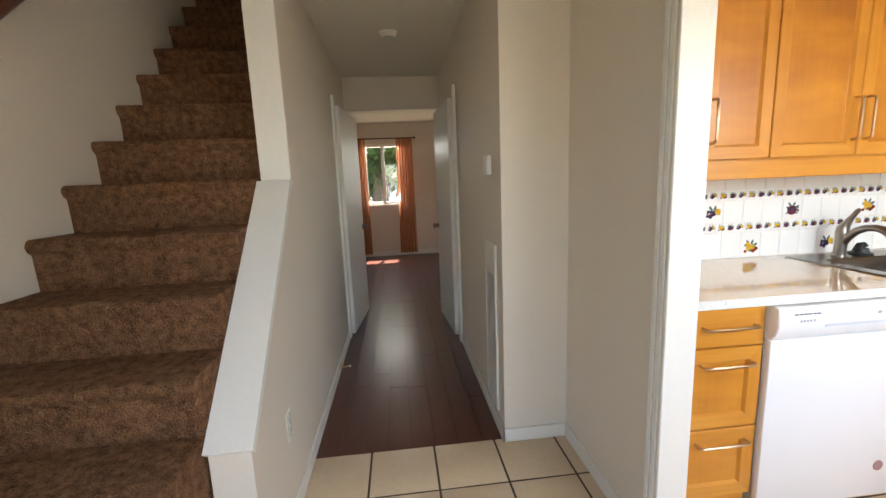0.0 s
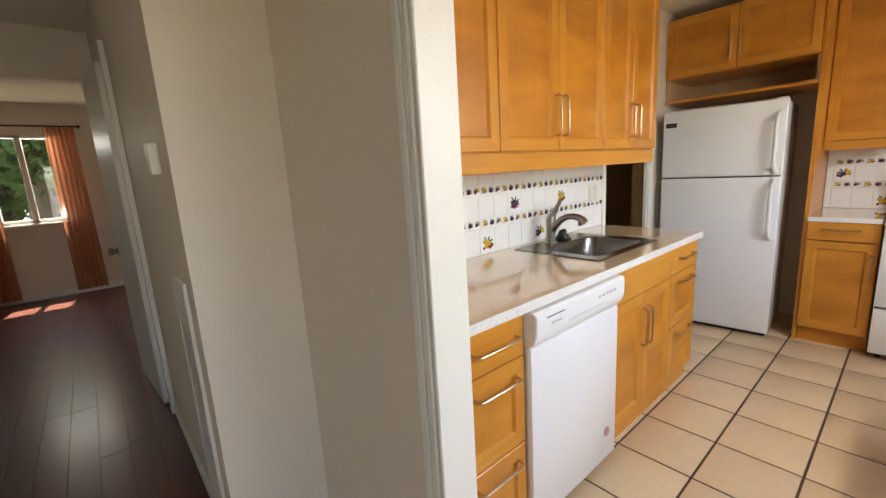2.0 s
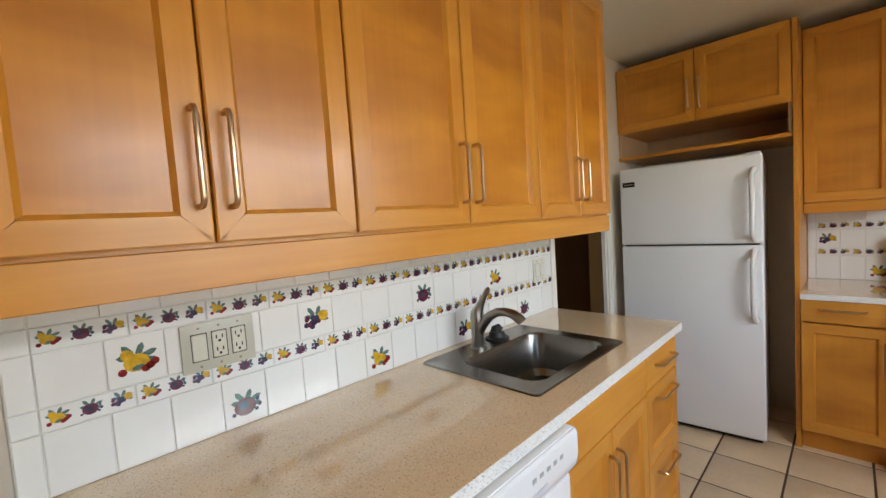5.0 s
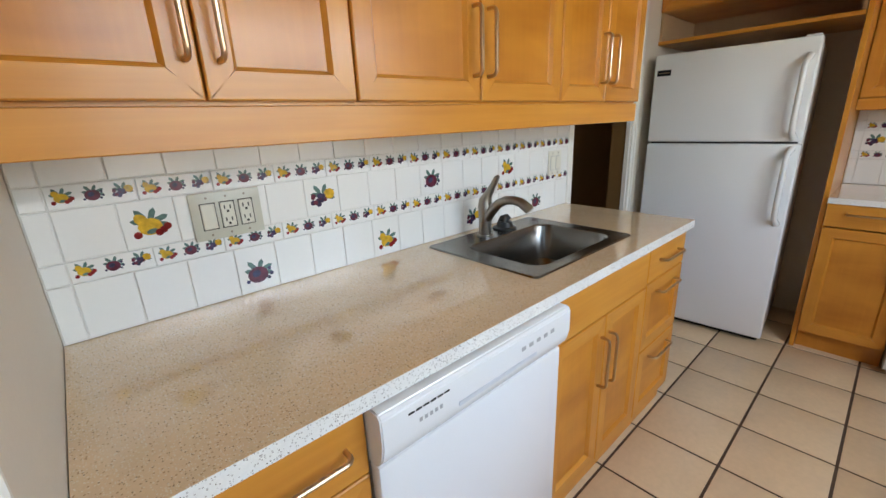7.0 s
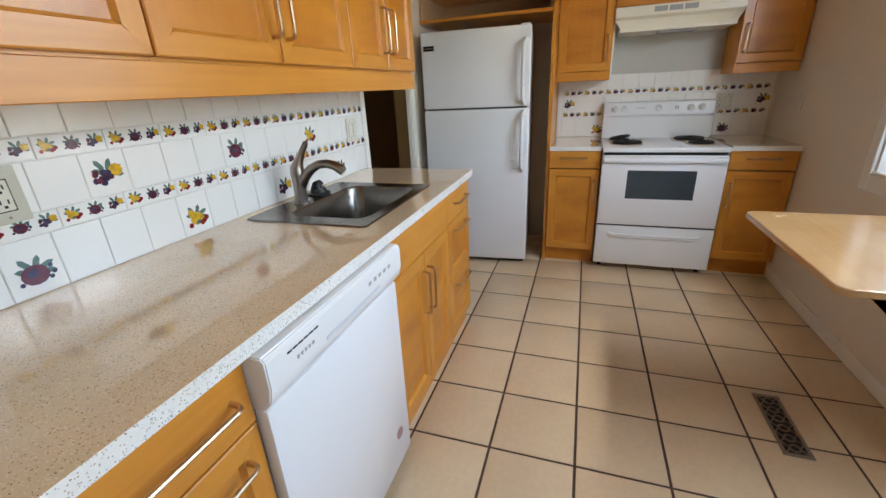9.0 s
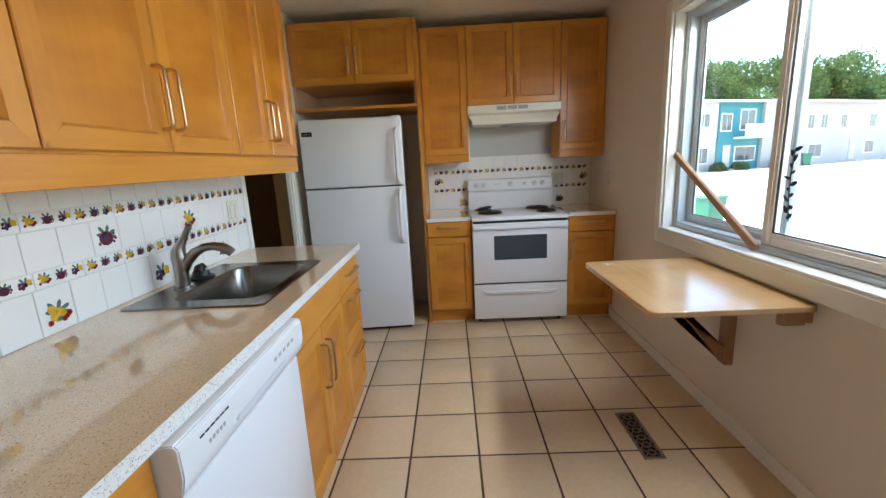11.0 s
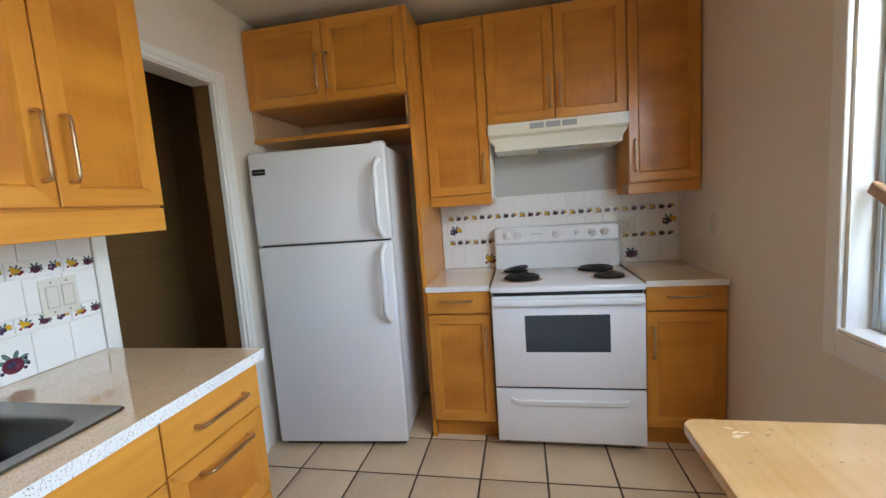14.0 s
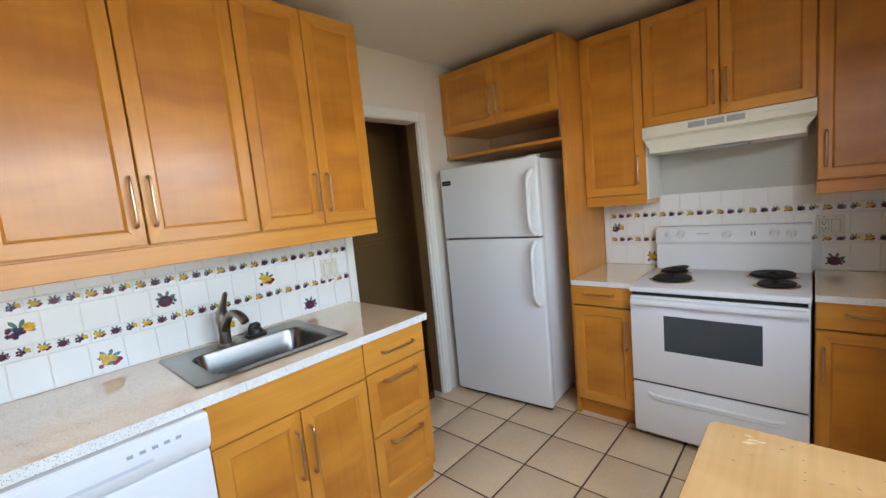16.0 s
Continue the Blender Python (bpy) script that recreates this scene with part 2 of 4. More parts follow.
    for i, p in enumerate(pts):
        d = (pts[min(i + 1, len(pts) - 1)] - pts[max(i - 1, 0)]).normalized()
        if ref is None:
            ref = d.orthogonal().normalized()
        ref = (ref - d * ref.dot(d)).normalized()
        o = d.cross(ref)
        rings.append([bm.verts.new(p + rs[i] * (math.cos(2 * math.pi * k / seg) * ref + math.sin(2 * math.pi * k / seg) * o)) for k in range(seg)])
    fs = []
    for a, b in zip(rings, rings[1:]):
        fs += [bm.faces.new((a[k - 1], a[k], b[k], b[k - 1])) for k in range(seg)]
    fs += [bm.faces.new(rings[0][::-1]), bm.faces.new(rings[-1])]
    for f in fs:
        f.material_index = mi
    bmesh.ops.recalc_face_normals(bm, faces=fs)
    return bm


def disc(bm, c, r, h, axis="z", seg=24, mi=0, r2=None):
    d = {"x": (1, 0, 0), "y": (0, 1, 0), "z": (0, 0, 1)}[axis]
    c = Vector(c)
    return tube(bm, [c, c + Vector(d) * h], [r, r if r2 is None else r2], seg, mi)


def part(name, bm, material, parent=None, label="", pos=None):
    me = bpy.data.meshes.new(name)
    bm.normal_update()
    bm.to_mesh(me)
    bm.free()
    for m in material if isinstance(material, (list, tuple)) else (material,):
        me.materials.append(m)
    me.polygons.foreach_set("use_smooth", [True] * len(me.polygons))
    me.set_sharp_from_angle(angle=radians(32))
    ob = new(name, me)
    if parent:
        ob.parent = parent
    if pos:
        ob.matrix_basis = pos
    if label:
        ob["label"] = label
    return ob


def thing(name, m, label, category, group=""):
    ob = new(name)
    ob.matrix_basis = m
    ob.empty_display_size = 0.1
    return tagged(ob, label, category, group)


def struct(name, bm, material, label, category):
    return tagged(part(name, bm, material), label, category, kind="structure")


def arc(c, r, a0, a1, n, plane):
    out = []
    for i in range(n + 1):
        a = radians(a0 + (a1 - a0) * i / n)
        u, v = r * math.cos(a), r * math.sin(a)
        out.append({"xy": (c[0] + u, c[1] + v, c[2]), "xz": (c[0] + u, c[1], c[2] + v), "yz": (c[0], c[1] + u, c[2] + v)}[plane])
    return out


# ---- structure ----
ZC = 2.46
YW, YS, XE = -0.44, 2.03, 4.64
# entry opening from x -0.36 is unseen, cut to let daylight into the hall
bm = bmesh.new()
for x0, x1, z0, z1 in ((-1.45, -0.36, -0.8, ZC), (-0.36, 0.24, 2.06, ZC), (-0.36, 0.24, -0.8, 0.0), (0.24, 1.16, -0.8, ZC), (1.16, 3.338, -0.8, 0.865), (1.16, 3.338, 2.10, ZC), (3.338, 4.8, -0.8, ZC)):
    box(bm, x0, x1, YW - 0.2, YW, z0, z1)
struct("wall_south", bm, WALL, "cream painted wall with a wide window opening", "wall")
struct("wall_east", one(XE, XE + 0.16, YW, YS, -0.12, ZC), WALL, "cream painted wall behind the cooker", "wall")
bm = bmesh.new()
for x0, x1, z0, z1 in ((0.59, 3.12, -0.12, ZC), (3.12, 3.815, 2.03, ZC), (3.815, XE + 0.16, -0.12, ZC)):
    box(bm, x0, x1, YS, YS + 0.12, z0, z1)
struct("wall_north", bm, WALL, "cream painted wall with an open doorway", "wall")
bm = one(0.925, 1.03, 1.28, YS, 0, ZC)
box(bm, 0.925, 1.03, YW, 1.28, 2.1, ZC)
struct("wall_partition", bm, WALL, "short cream partition wall beside the kitchen opening", "wall")
bm = bmesh.new()
for k in range(4):
    box(bm, 0.917 + 0.003 * (k % 2), 0.925, 1.285 + k * 0.015, 1.297 + k * 0.015, 0, 2.1, 0.003)
struct("trim_opening", bm, WHITE, "ribbed cream door casing on the partition", "trim")
struct("jamb_opening", one(0.922, 1.034, 1.268, 1.28, 0, 2.1, 0.003), WHITE, "scuffed white painted jamb board", "trim")
bm = bmesh.new()
random.seed(8)
for k in range(8):
    x, z, r = random.uniform(0.93, 1.03), random.uniform(0.9, 1.75), random.uniform(0.0006, 0.0015)
    disc(bm, (x, 1.2682, z), r, -0.0006, "y", 7)
chips = part("paint_chip", bm, mat("chipped_paint", (0.42, 0.35, 0.25), 0.8), bpy.data.objects["jamb_opening"], "small chips in the white paint")
chips["kind"] = "stuff"
struct("wall_hall_right", one(0.59, 0.71, YS + 0.12, 4.62, -0.12, ZC), WALL, "cream painted hallway wall", "wall")
struct("wall_hall_left", one(-0.53, -0.40, 2.15, 4.62, -0.12, 5.2), WALL, "cream painted hallway wall beside the stairs", "wall")
struct("header_hall", one(-0.53, 0.71, 4.62, 4.74, 2.13, ZC), WALL, "dropped cream header across the hallway", "wall")
struct("ceiling", one(-0.53, XE + 0.16, YW - 0.2, 4.74, ZC, ZC + 0.15), CEIL, "flat cream painted ceiling", "ceiling")
struct("ceiling_entry", one(-1.45, -0.53, YW - 0.2, 0.5, ZC, ZC + 0.15), CEIL, "flat cream ceiling over the entry", "ceiling")
struct("wall_stairs", one(-1.45, -1.29, YW, 6.2, -0.12, 5.2), WALL, "tall cream painted wall of the stairwell", "wall")
# gap between z 3.4 and 4.6: unseen opening, added to light the stairwell
bm = one(-1.29, -0.53, 6.0, 6.2, 2.8, 3.4)
box(bm, -1.29, -0.53, 6.0, 6.2, 4.6, 5.2)
box(bm, -1.29, -0.53, 0.38, 0.5, ZC + 0.15, 5.2)
box(bm, -0.53, -0.40, 0.5, 2.15, ZC + 0.15, 5.2)
box(bm, -0.53, -0.40, 4.62, 6.2, 2.8, 5.2)
struct("wall_upstairs", bm, WALL, "cream painted upstairs landing walls", "wall")
struct("ceiling_upstairs", one(-1.45, -0.40, 0.38, 6.2, 5.2, 5.3), CEIL, "cream ceiling over the stairwell", "ceiling")
# far room
# the opening at x 1.1 to 2.2 is unseen, added for extra daylight
bm = bmesh.new()
for x0, x1, z0, z1 in ((-2.4, -0.47, -0.12, ZC), (-0.47, 0.22, -0.12, 0.98), (-0.47, 0.22, 2.08, ZC), (0.22, 1.1, -0.12, ZC), (1.1, 2.2, -0.12, 0.98), (1.1, 2.2, 2.08, ZC), (2.2, 2.6, -0.12, ZC)):
    box(bm, x0, x1, 7.9, 8.05, z0, z1)
struct("wall_far_room", bm, WALL, "cream painted end wall with a window", "wall")
bm = one(-2.5, -2.4, 4.62, 8.05, -0.12, ZC)
box(bm, 2.6, 2.7, 4.62, 8.05, -0.12, ZC)
box(bm, -2.4, -0.53, 4.62, 4.74, -0.12, ZC)
box(bm, 0.71, 2.6, 4.62, 4.74, -0.12, ZC)
struct("wall_far_room_sides", bm, WALL, "cream painted side walls of the far room", "wall")
struct("ceiling_far_room", one(-2.5, 2.7, 4.74, 8.05, ZC, ZC + 0.15), CEIL, "flat cream ceiling of the far room", "ceiling")
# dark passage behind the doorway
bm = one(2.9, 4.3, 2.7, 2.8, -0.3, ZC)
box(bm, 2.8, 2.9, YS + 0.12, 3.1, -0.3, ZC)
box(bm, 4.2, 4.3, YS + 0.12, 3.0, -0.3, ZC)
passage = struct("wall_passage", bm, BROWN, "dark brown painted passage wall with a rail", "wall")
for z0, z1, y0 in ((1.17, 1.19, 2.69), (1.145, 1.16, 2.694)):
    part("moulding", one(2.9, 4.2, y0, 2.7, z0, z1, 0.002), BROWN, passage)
struct("floor_passage", one(2.9, 4.2, YS + 0.12, 3.0, -0.1, -0.01), CHERRY, "dark floor of the passage", "floor")

bm = bmesh.new()
for x0, x1, z0, z1 in ((3.815, 3.88, 0, 2.10), (3.05, 3.815, 2.035, 2.10)):
    box(bm, x0, x1, YS - 0.014, YS, z0, z1, 0.004)
    box(bm, x0 + (0.02 if z0 == 0 else 0), x1 - 0.02, YS - 0.02, YS - 0.014, z0 + (0.02 if z0 else 0), z1 - 0.02, 0.003)
box(bm, 3.075, 3.12, YS - 0.014, YS, 0, 2.035, 0.004)
box(bm, 3.80, 3.815, YS, YS + 0.025, 0, 2.03)
box(bm, 3.12, 3.135, YS, YS + 0.12, 0, 2.03)
struct("trim_doorway", bm, WHITE, "cream moulded casing round the dark doorway", "trim")

# brown board covers the reveal behind the white strip
struct("jamb_doorway", one(3.805, 3.815, YS + 0.026, YS + 0.12, 0, 2.03), BROWN, "brown inner door jamb", "trim")

# half wall with a sloping cap beside the stairs
bm = bmesh.new()
prism(bm, [(1.33, 0), (2.15, 0), (2.15, 1.375), (2.10, 1.375), (1.33, 0.565)], "x", -0.53, -0.40)
struct("wall_half", bm, WALL, "low sloping cream wall beside the stairs", "wall")
bm = bmesh.new()
prism(bm, [(1.315, 0.57), (1.335, 0.55), (2.12, 1.375), (2.148, 1.375), (2.148, 1.40), (2.10, 1.40)], "x", -0.54, -0.39)
struct("trim_half_wall", bm, WHITE, "white painted sloping cap board", "trim")
struct("jamb_stair_wall", one(-0.534, -0.396, 2.138, 2.15, 1.40, ZC, 0.003), WHITE, "white painted end board of the stair wall", "trim")

bm = bmesh.new()
box(bm, -0.40, -0.388, 1.34, 3.68, 0, 0.075, 0.003)
box(bm, 0.578, 0.59, YS - 0.012, 3.38, 0, 0.075, 0.003)
box(bm, 0.578, 0.92, YS - 0.012, YS, 0, 0.075, 0.003)
box(bm, 0.913, 0.925, 1.35, YS - 0.012, 0, 0.075, 0.003)
box(bm, 0.56, 4.07, YW, YW + 0.012, 0, 0.075, 0.003)
box(bm, -2.4, 2.6, 7.888, 7.9, 0, 0.09, 0.003)
struct("baseboard", bm, WHITE, "low cream painted skirting board", "baseboard")

# ---- stairs ----
stairs = thing("staircase", pose(0, 0, 0), "steep straight stairs in worn brown carpet", "stairs")
RISE, RUN = 0.2014, 0.2185
for k in range(1, 15):
    y = 1.993 + (k - 7) * RUN
    z = k * RISE
    bm = bmesh.new()
    prof = [(y + 0.03, z - RISE - 0.05), (y + 0.022, z - 0.06), (y + 0.006, z - 0.045), (y, z - 0.026), (y + 0.006, z - 0.008), (y + 0.022, z), (y + RUN + 0.03, z), (y + RUN + 0.03, z - RISE - 0.05)]
    if k == 14:
        prof[5 + 1] = (6.0, z)
        prof[7] = (6.0, z - RISE - 0.05)
    cuts = 24
    cols = []
    for i in range(cuts + 1):
        x = -1.289 + 0.746 * i / cuts
        cols.append([bm.verts.new((x, p[0] + 0.004 * noise.noise((x * 9, k, j)), p[1] + (0.004 * noise.noise((x * 7, j, k)) if j in (3, 4, 5) else 0))) for j, p in enumerate(prof)])
    for a, b in zip(cols, cols[1:]):
        for j in range(len(prof) - 1):
            bm.faces.new((a[j], b[j], b[j + 1], a[j + 1]))
    bm.faces.new(cols[0])
    bm.faces.new(cols[-1][::-1])
    bmesh.ops.recalc_face_normals(bm, faces=bm.faces[:])
    part("step", bm, CARPET, stairs)
rail = thing("stair_handrail", pose(0, 0, 0), "dark wooden handrail fixed to the stair wall", "handrail")
part("rail", tube(bmesh.new(), [(-1.22, 0.75 + i * 0.5, 1.06 + i * 0.5 * RISE / RUN) for i in range(7)], 0.026, 12), OAKRAIL, rail)
for i in range(3):
    y = 0.9 + i * 1.1
    part("bracket", tube(bmesh.new(), [(-1.29, y, 1.17 + i * 1.1 * RISE / RUN), (-1.22, y, 1.19 + i * 1.1 * RISE / RUN)], 0.008), BRASS, rail)

# ---- sink wall cabinets ----
def pull(bm, a, b, out, r=0.0055):
    """A bar handle with two rounded feet between a and b, standing out from the door along out."""
    a, b, out = Vector(a), Vector(b), Vector(out)
    d = (b - a).normalized()
    c = out.length * 0.45
    pts = [a, a + out * 0.55]
    pts += [a + out * 0.55 + out.normalized() * c * math.sin(t) + d * c * (1 - math.cos(t)) for t in (0.5, 1.05, 1.57)]
    pts += [b + out * 0.55 + out.normalized() * c * math.sin(t) - d * c * (1 - math.cos(t)) for t in (1.57, 1.05, 0.5)]
    pts += [b + out * 0.55, b]
    tube(bm, pts, r, 10)
    return bm


def shaker(parent, x0, x1, z0, z1, handle=None, w=0.050, t=0.02, name="door"):
    """Sunk panel with a mitred frame round it; front at y = -t. handle: ('v', x, z0, z1) or ('h', z, x0, x1)."""
    g = 0.0022
    x0, x1, z0, z1 = x0 + g, x1 - g, z0 + g, z1 - g
    o = [(x0, z0), (x1, z0), (x1, z1), (x0, z1)]
    i = [(x0 + w, z0 + w), (x1 - w, z0 + w), (x1 - w, z1 - w), (x0 + w, z1 - w)]
    s = 0.009
    n = [(x0 + w + s, z0 + w + s), (x1 - w - s, z0 + w + s), (x1 - w - s, z1 - w - s), (x0 + w + s, z1 - w - s)]
    d = part(name, one(n[0][0] - 0.006, n[1][0] + 0.006, -t + 0.0115, -0.002, n[0][1] - 0.006, n[2][1] + 0.006), PANEL, parent)
    for k in range(4):
        j = (k + 1) % 4
        bm = bmesh.new()
        u = Vector((o[j][0] - o[k][0], 0, o[j][1] - o[k][1])).normalized() * 0.0009
        ins = Vector((-(o[j][1] - o[k][1]), 0, o[j][0] - o[k][0])).normalized() * 0.003
        fr = [bm.verts.new(Vector((p[0], y, p[1])) + q) for p, y, q in ((o[k], -t + 0.003, u), (o[j], -t + 0.003, -u), (o[j], -t, ins - u), (i[j], -t, -u), (i[k], -t, u), (o[k], -t, ins + u))]
        nn = [bm.verts.new(Vector((p[0], -t + 0.012, p[1])) + q) for p, q in ((n[j], -u), (n[k], u))]
        bk = [bm.verts.new(Vector((p[0], -0.001, p[1])) + q) for p, q in ((o[k], u), (o[j], -u))]
        for f in ((fr[5], fr[2], fr[3], fr[4]), (fr[0], fr[1], fr[2], fr[5]), (fr[4], fr[3], nn[0], nn[1]), (bk[0], bk[1], fr[1], fr[0]), (bk[1], bk[0], nn[1], nn[0]), (bk[0], fr[0], fr[5], fr[4], nn[1]), (fr[1], bk[1], nn[0], fr[3], fr[2])):
            bm.faces.new(f)
        bmesh.ops.recalc_face_normals(bm, faces=bm.faces[:])
        part("stile" if k % 2 else "rail", bm, MAPLE if k % 2 else MAPLE_X, d)
    if handle:
        knob(d, handle, -t)
    return d


def knob(d, h, y):
    if h[0] == "v":
        a, b = (h[1], y + 0.002, h[2]), (h[1], y + 0.002, h[3])
    else:
        a, b = (h[2], y + 0.002, h[1]), (h[3], y + 0.002, h[1])
    part("handle", pull(bmesh.new(), a, b, (0, -0.034, 0)), CHROME, d, "satin metal bar handle")


def slab(parent, x0, x1, z0, z1, handle=None, t=0.02, name="drawer"):
    d = part(name, one(x0 + 0.0015, x1 - 0.0015, -t, 0, z0 + 0.0015, z1 - 0.0015, 0.0025), MAPLE_X, parent)
    if handle:
        knob(d, handle, -t)
    return d


def carcass(parent, w, d, z0, z1, toe=None, toemat=MAPLE_X, top=True):
    part("side", one(0, 0.016, 0, d, z0, z1), MAPLE, parent)
    part("side", one(w - 0.016, w, 0, d, z0, z1), MAPLE, parent)
    part("bottom", one(0.0161, w - 0.0161, 0, d, z0, z0 + 0.016), MAPLE_X, parent)
    if top:
        part("top", one(0.0161, w - 0.0161, 0, d, z1 - 0.016, z1), MAPLE_X, parent)
    part("back", one(0.0161, w - 0.0161, d - 0.01, d, z0 + 0.0161, z1 - 0.0161), INSIDE, parent)
    if toe:
        part("plinth", one(0, w, toe, toe + 0.016, 0, z0 - 0.0005), toemat, parent)


UF, UB, UT = 1.695, 1.405, 2.385


def wall_cabinet(x0, x1, doors, label):
    c = thing("wall_cabinet", pose(x0, UF, 0), label, "cabinet", "cabinets over the sink counter")
    carcass(c, x1 - x0, YS - UF - 0.002, UB - 0.005, UT)
    for a, b, h in doors:
        shaker(c, a - x0, b - x0, UB, UT, ("v", h - x0, 1.472, 1.642))
    return c


wall_cabinet(1.034, 1.635, [(1.034, 1.335, 1.312), (1.335, 1.635, 1.366)], "maple wall cabinet with two shaker doors over the quartz counter")
wall_cabinet(1.636, 2.435, [(1.636, 2.036, 2.006), (2.036, 2.435, 2.064)], "wide maple wall cabinet with two shaker doors over the sink")
wall_cabinet(2.436, 3.055, [(2.436, 2.745, 2.712), (2.745, 3.055, 2.778)], "maple wall cabinet with two shaker doors beside the doorway")
val = tagged(part("cabinet_valance", one(1.034, 3.062, UF - 0.008, UF + 0.012, 1.325, UB - 0.006, 0.002), MAPLE_X), "plain maple light rail under the wall cabinets", "valance")
box_end = tagged(part("cabinet_valance", one(3.042, 3.062, UF + 0.013, YS - 0.003, 1.325, UB - 0.006, 0.002), MAPLE_X), "short maple light rail at the cabinet end", "valance")

BF = 1.435


def base_cabinet(x0, x1, label, top=True):
    c = thing("base_cabinet", pose(x0, BF, 0), label, "cabinet", "cabinets under the sink counter")
    carcass(c, x1 - x0, YS - BF - 0.003, 0.09, 0.875, 0.012, MAPLE, top)
    return c


c = base_cabinet(1.034, 1.425, "maple drawer cabinet with three drawers beside the dishwasher")
slab(c, 0, 0.391, 0.72, 0.875, ("h", 0.80, 0.14, 0.345))
shaker(c, 0, 0.391, 0.392, 0.718, ("h", 0.655, 0.14, 0.345), name="drawer")
shaker(c, 0, 0.391, 0.095, 0.39, ("h", 0.335, 0.14, 0.345), name="drawer")
c = base_cabinet(2.045, 2.685, "maple sink cabinet with a plain front panel and two shaker doors", False)
slab(c, 0, 0.64, 0.712, 0.875, name="front_panel")
shaker(c, 0, 0.32, 0.095, 0.71, ("v", 0.292, 0.445, 0.635))
shaker(c, 0.32, 0.64, 0.095, 0.71, ("v", 0.348, 0.445, 0.635))
c = base_cabinet(2.687, 3.062, "maple drawer cabinet with three drawers at the counter end")
slab(c, 0, 0.375, 0.72, 0.875, ("h", 0.80, 0.10, 0.29))
shaker(c, 0, 0.375, 0.415, 0.718, ("h", 0.665, 0.10, 0.29), name="drawer")
shaker(c, 0, 0.375, 0.095, 0.413, ("h", 0.36, 0.10, 0.29), name="drawer")

# ---- worktop with a sink cut-out ----
def worktop(x0, x1, y0, y1, z0, z1, hole=None, edge=()):
    bm = bmesh.new()
    if hole:
        a, b, c0, d = hole
        for q in ((x0, a, y0, y1), (b, x1, y0, y1), (a, b, y0, c0), (a, b, d, y1)):
            box(bm, *q, z0, z1)
        bmesh.ops.remove_doubles(bm, verts=bm.verts[:], dist=1e-5)
    else:
        box(bm, x0, x1, y0, y1, z0, z1)
    for f in bm.faces:
        for nx, ny in edge:
            if f.normal.x * nx + f.normal.y * ny > 0.9:
                f.material_index = 1
    bm.normal_update()
    for f in bm.faces:
        m = f.calc_center_median()
        for nx, ny in edge:
            if f.normal.x * nx + f.normal.y * ny > 0.9 and (abs(m.y - y0) < 0.01 or abs(m.x - x1) < 0.01 or abs(m.x - x0) < 0.01):
                f.material_index = 1
    return bm


tagged(part("worktop", worktop(1.032, 3.078, 1.393, YS - 0.002, 0.876, 0.91, (2.10, 2.635, 1.52, 1.95), ((0, -1), (1, 0))), (QUARTZ, QEDGE)), "speckled beige quartz worktop with a pale edge", "worktop")


def rrect(cx, cy, hx, hy, r, z, n=6):
    out = []
    for sx, sy, a0 in ((1, 1, 0), (-1, 1, 90), (-1, -1, 180), (1, -1, 270)):
        for i in range(n + 1):
            a = radians(a0 + 90 * i / n)
            out.append((cx + sx * (hx - r) + r * math.cos(a), cy + sy * (hy - r) + r * math.sin(a), z))
    return out


def loft(bm, loops, close=True, mi=0):
    rings = [[bm.verts.new(p) for p in lp] for lp in loops]
    for a, b in zip(rings, rings[1:]):
        for k in range(len(a)):
            bm.faces.new((a[k - 1], a[k], b[k], b[k - 1])).material_index = mi
    if close:
        bm.faces.new(rings[-1]).material_index = mi
    bmesh.ops.recalc_face_normals(bm, faces=bm.faces[:])
    return bm


sink = thing("kitchen_sink", pose(0, 0, 0), "brushed stainless single-bowl drop-in sink set in the worktop", "sink")
bm = loft(bmesh.new(), [rrect(2.365, 1.73, 0.312, 0.245, 0.02, 0.911), rrect(2.365, 1.73, 0.308, 0.241, 0.02, 0.916), rrect(2.365, 1.73, 0.292, 0.226, 0.03, 0.914), rrect(2.378, 1.698, 0.243, 0.165, 0.06, 0.913), rrect(2.378, 1.698, 0.238, 0.16, 0.06, 0.905), rrect(2.378, 1.698, 0.222, 0.145, 0.06, 0.765), rrect(2.378, 1.698, 0.20, 0.122, 0.05, 0.742), rrect(2.378, 1.698, 0.06, 0.055, 0.05, 0.737)])
for f in bm.faces:
    if f.normal.z < -0.2:
        f.normal_flip()
part("bowl", bm, STEEL, sink)
bm = disc(bmesh.new(), (2.378, 1.698, 0.736), 0.045, 0.004)
disc(bm, (2.378, 1.698, 0.74), 0.03, 0.002, mi=1)
part("drain", bm, (CHROME, SLOT), sink)

fau = thing("kitchen_faucet", pose(2.305, 1.912, 0.914), "brushed nickel single-lever faucet with a curved spout", "faucet")
part("body", tube(bmesh.new(), [(0, 0, 0), (0, 0, 0.006), (0, 0, 0.008), (0, -0.002, 0.05), (0, -0.004, 0.09), (0, -0.004, 0.115)], [0.033, 0.033, 0.026, 0.025, 0.027, 0.028], 20), NICKEL, fau)
part("spout", tube(bmesh.new(), [(0, -0.005, 0.06), (0.002, -0.03, 0.10), (0.006, -0.065, 0.135), (0.01, -0.10, 0.152), (0.014, -0.135, 0.155), (0.018, -0.165, 0.148), (0.02, -0.19, 0.133), (0.022, -0.20, 0.122)], [0.020, 0.020, 0.018, 0.0165, 0.0165, 0.018, 0.019, 0.017], 18), NICKEL, fau)
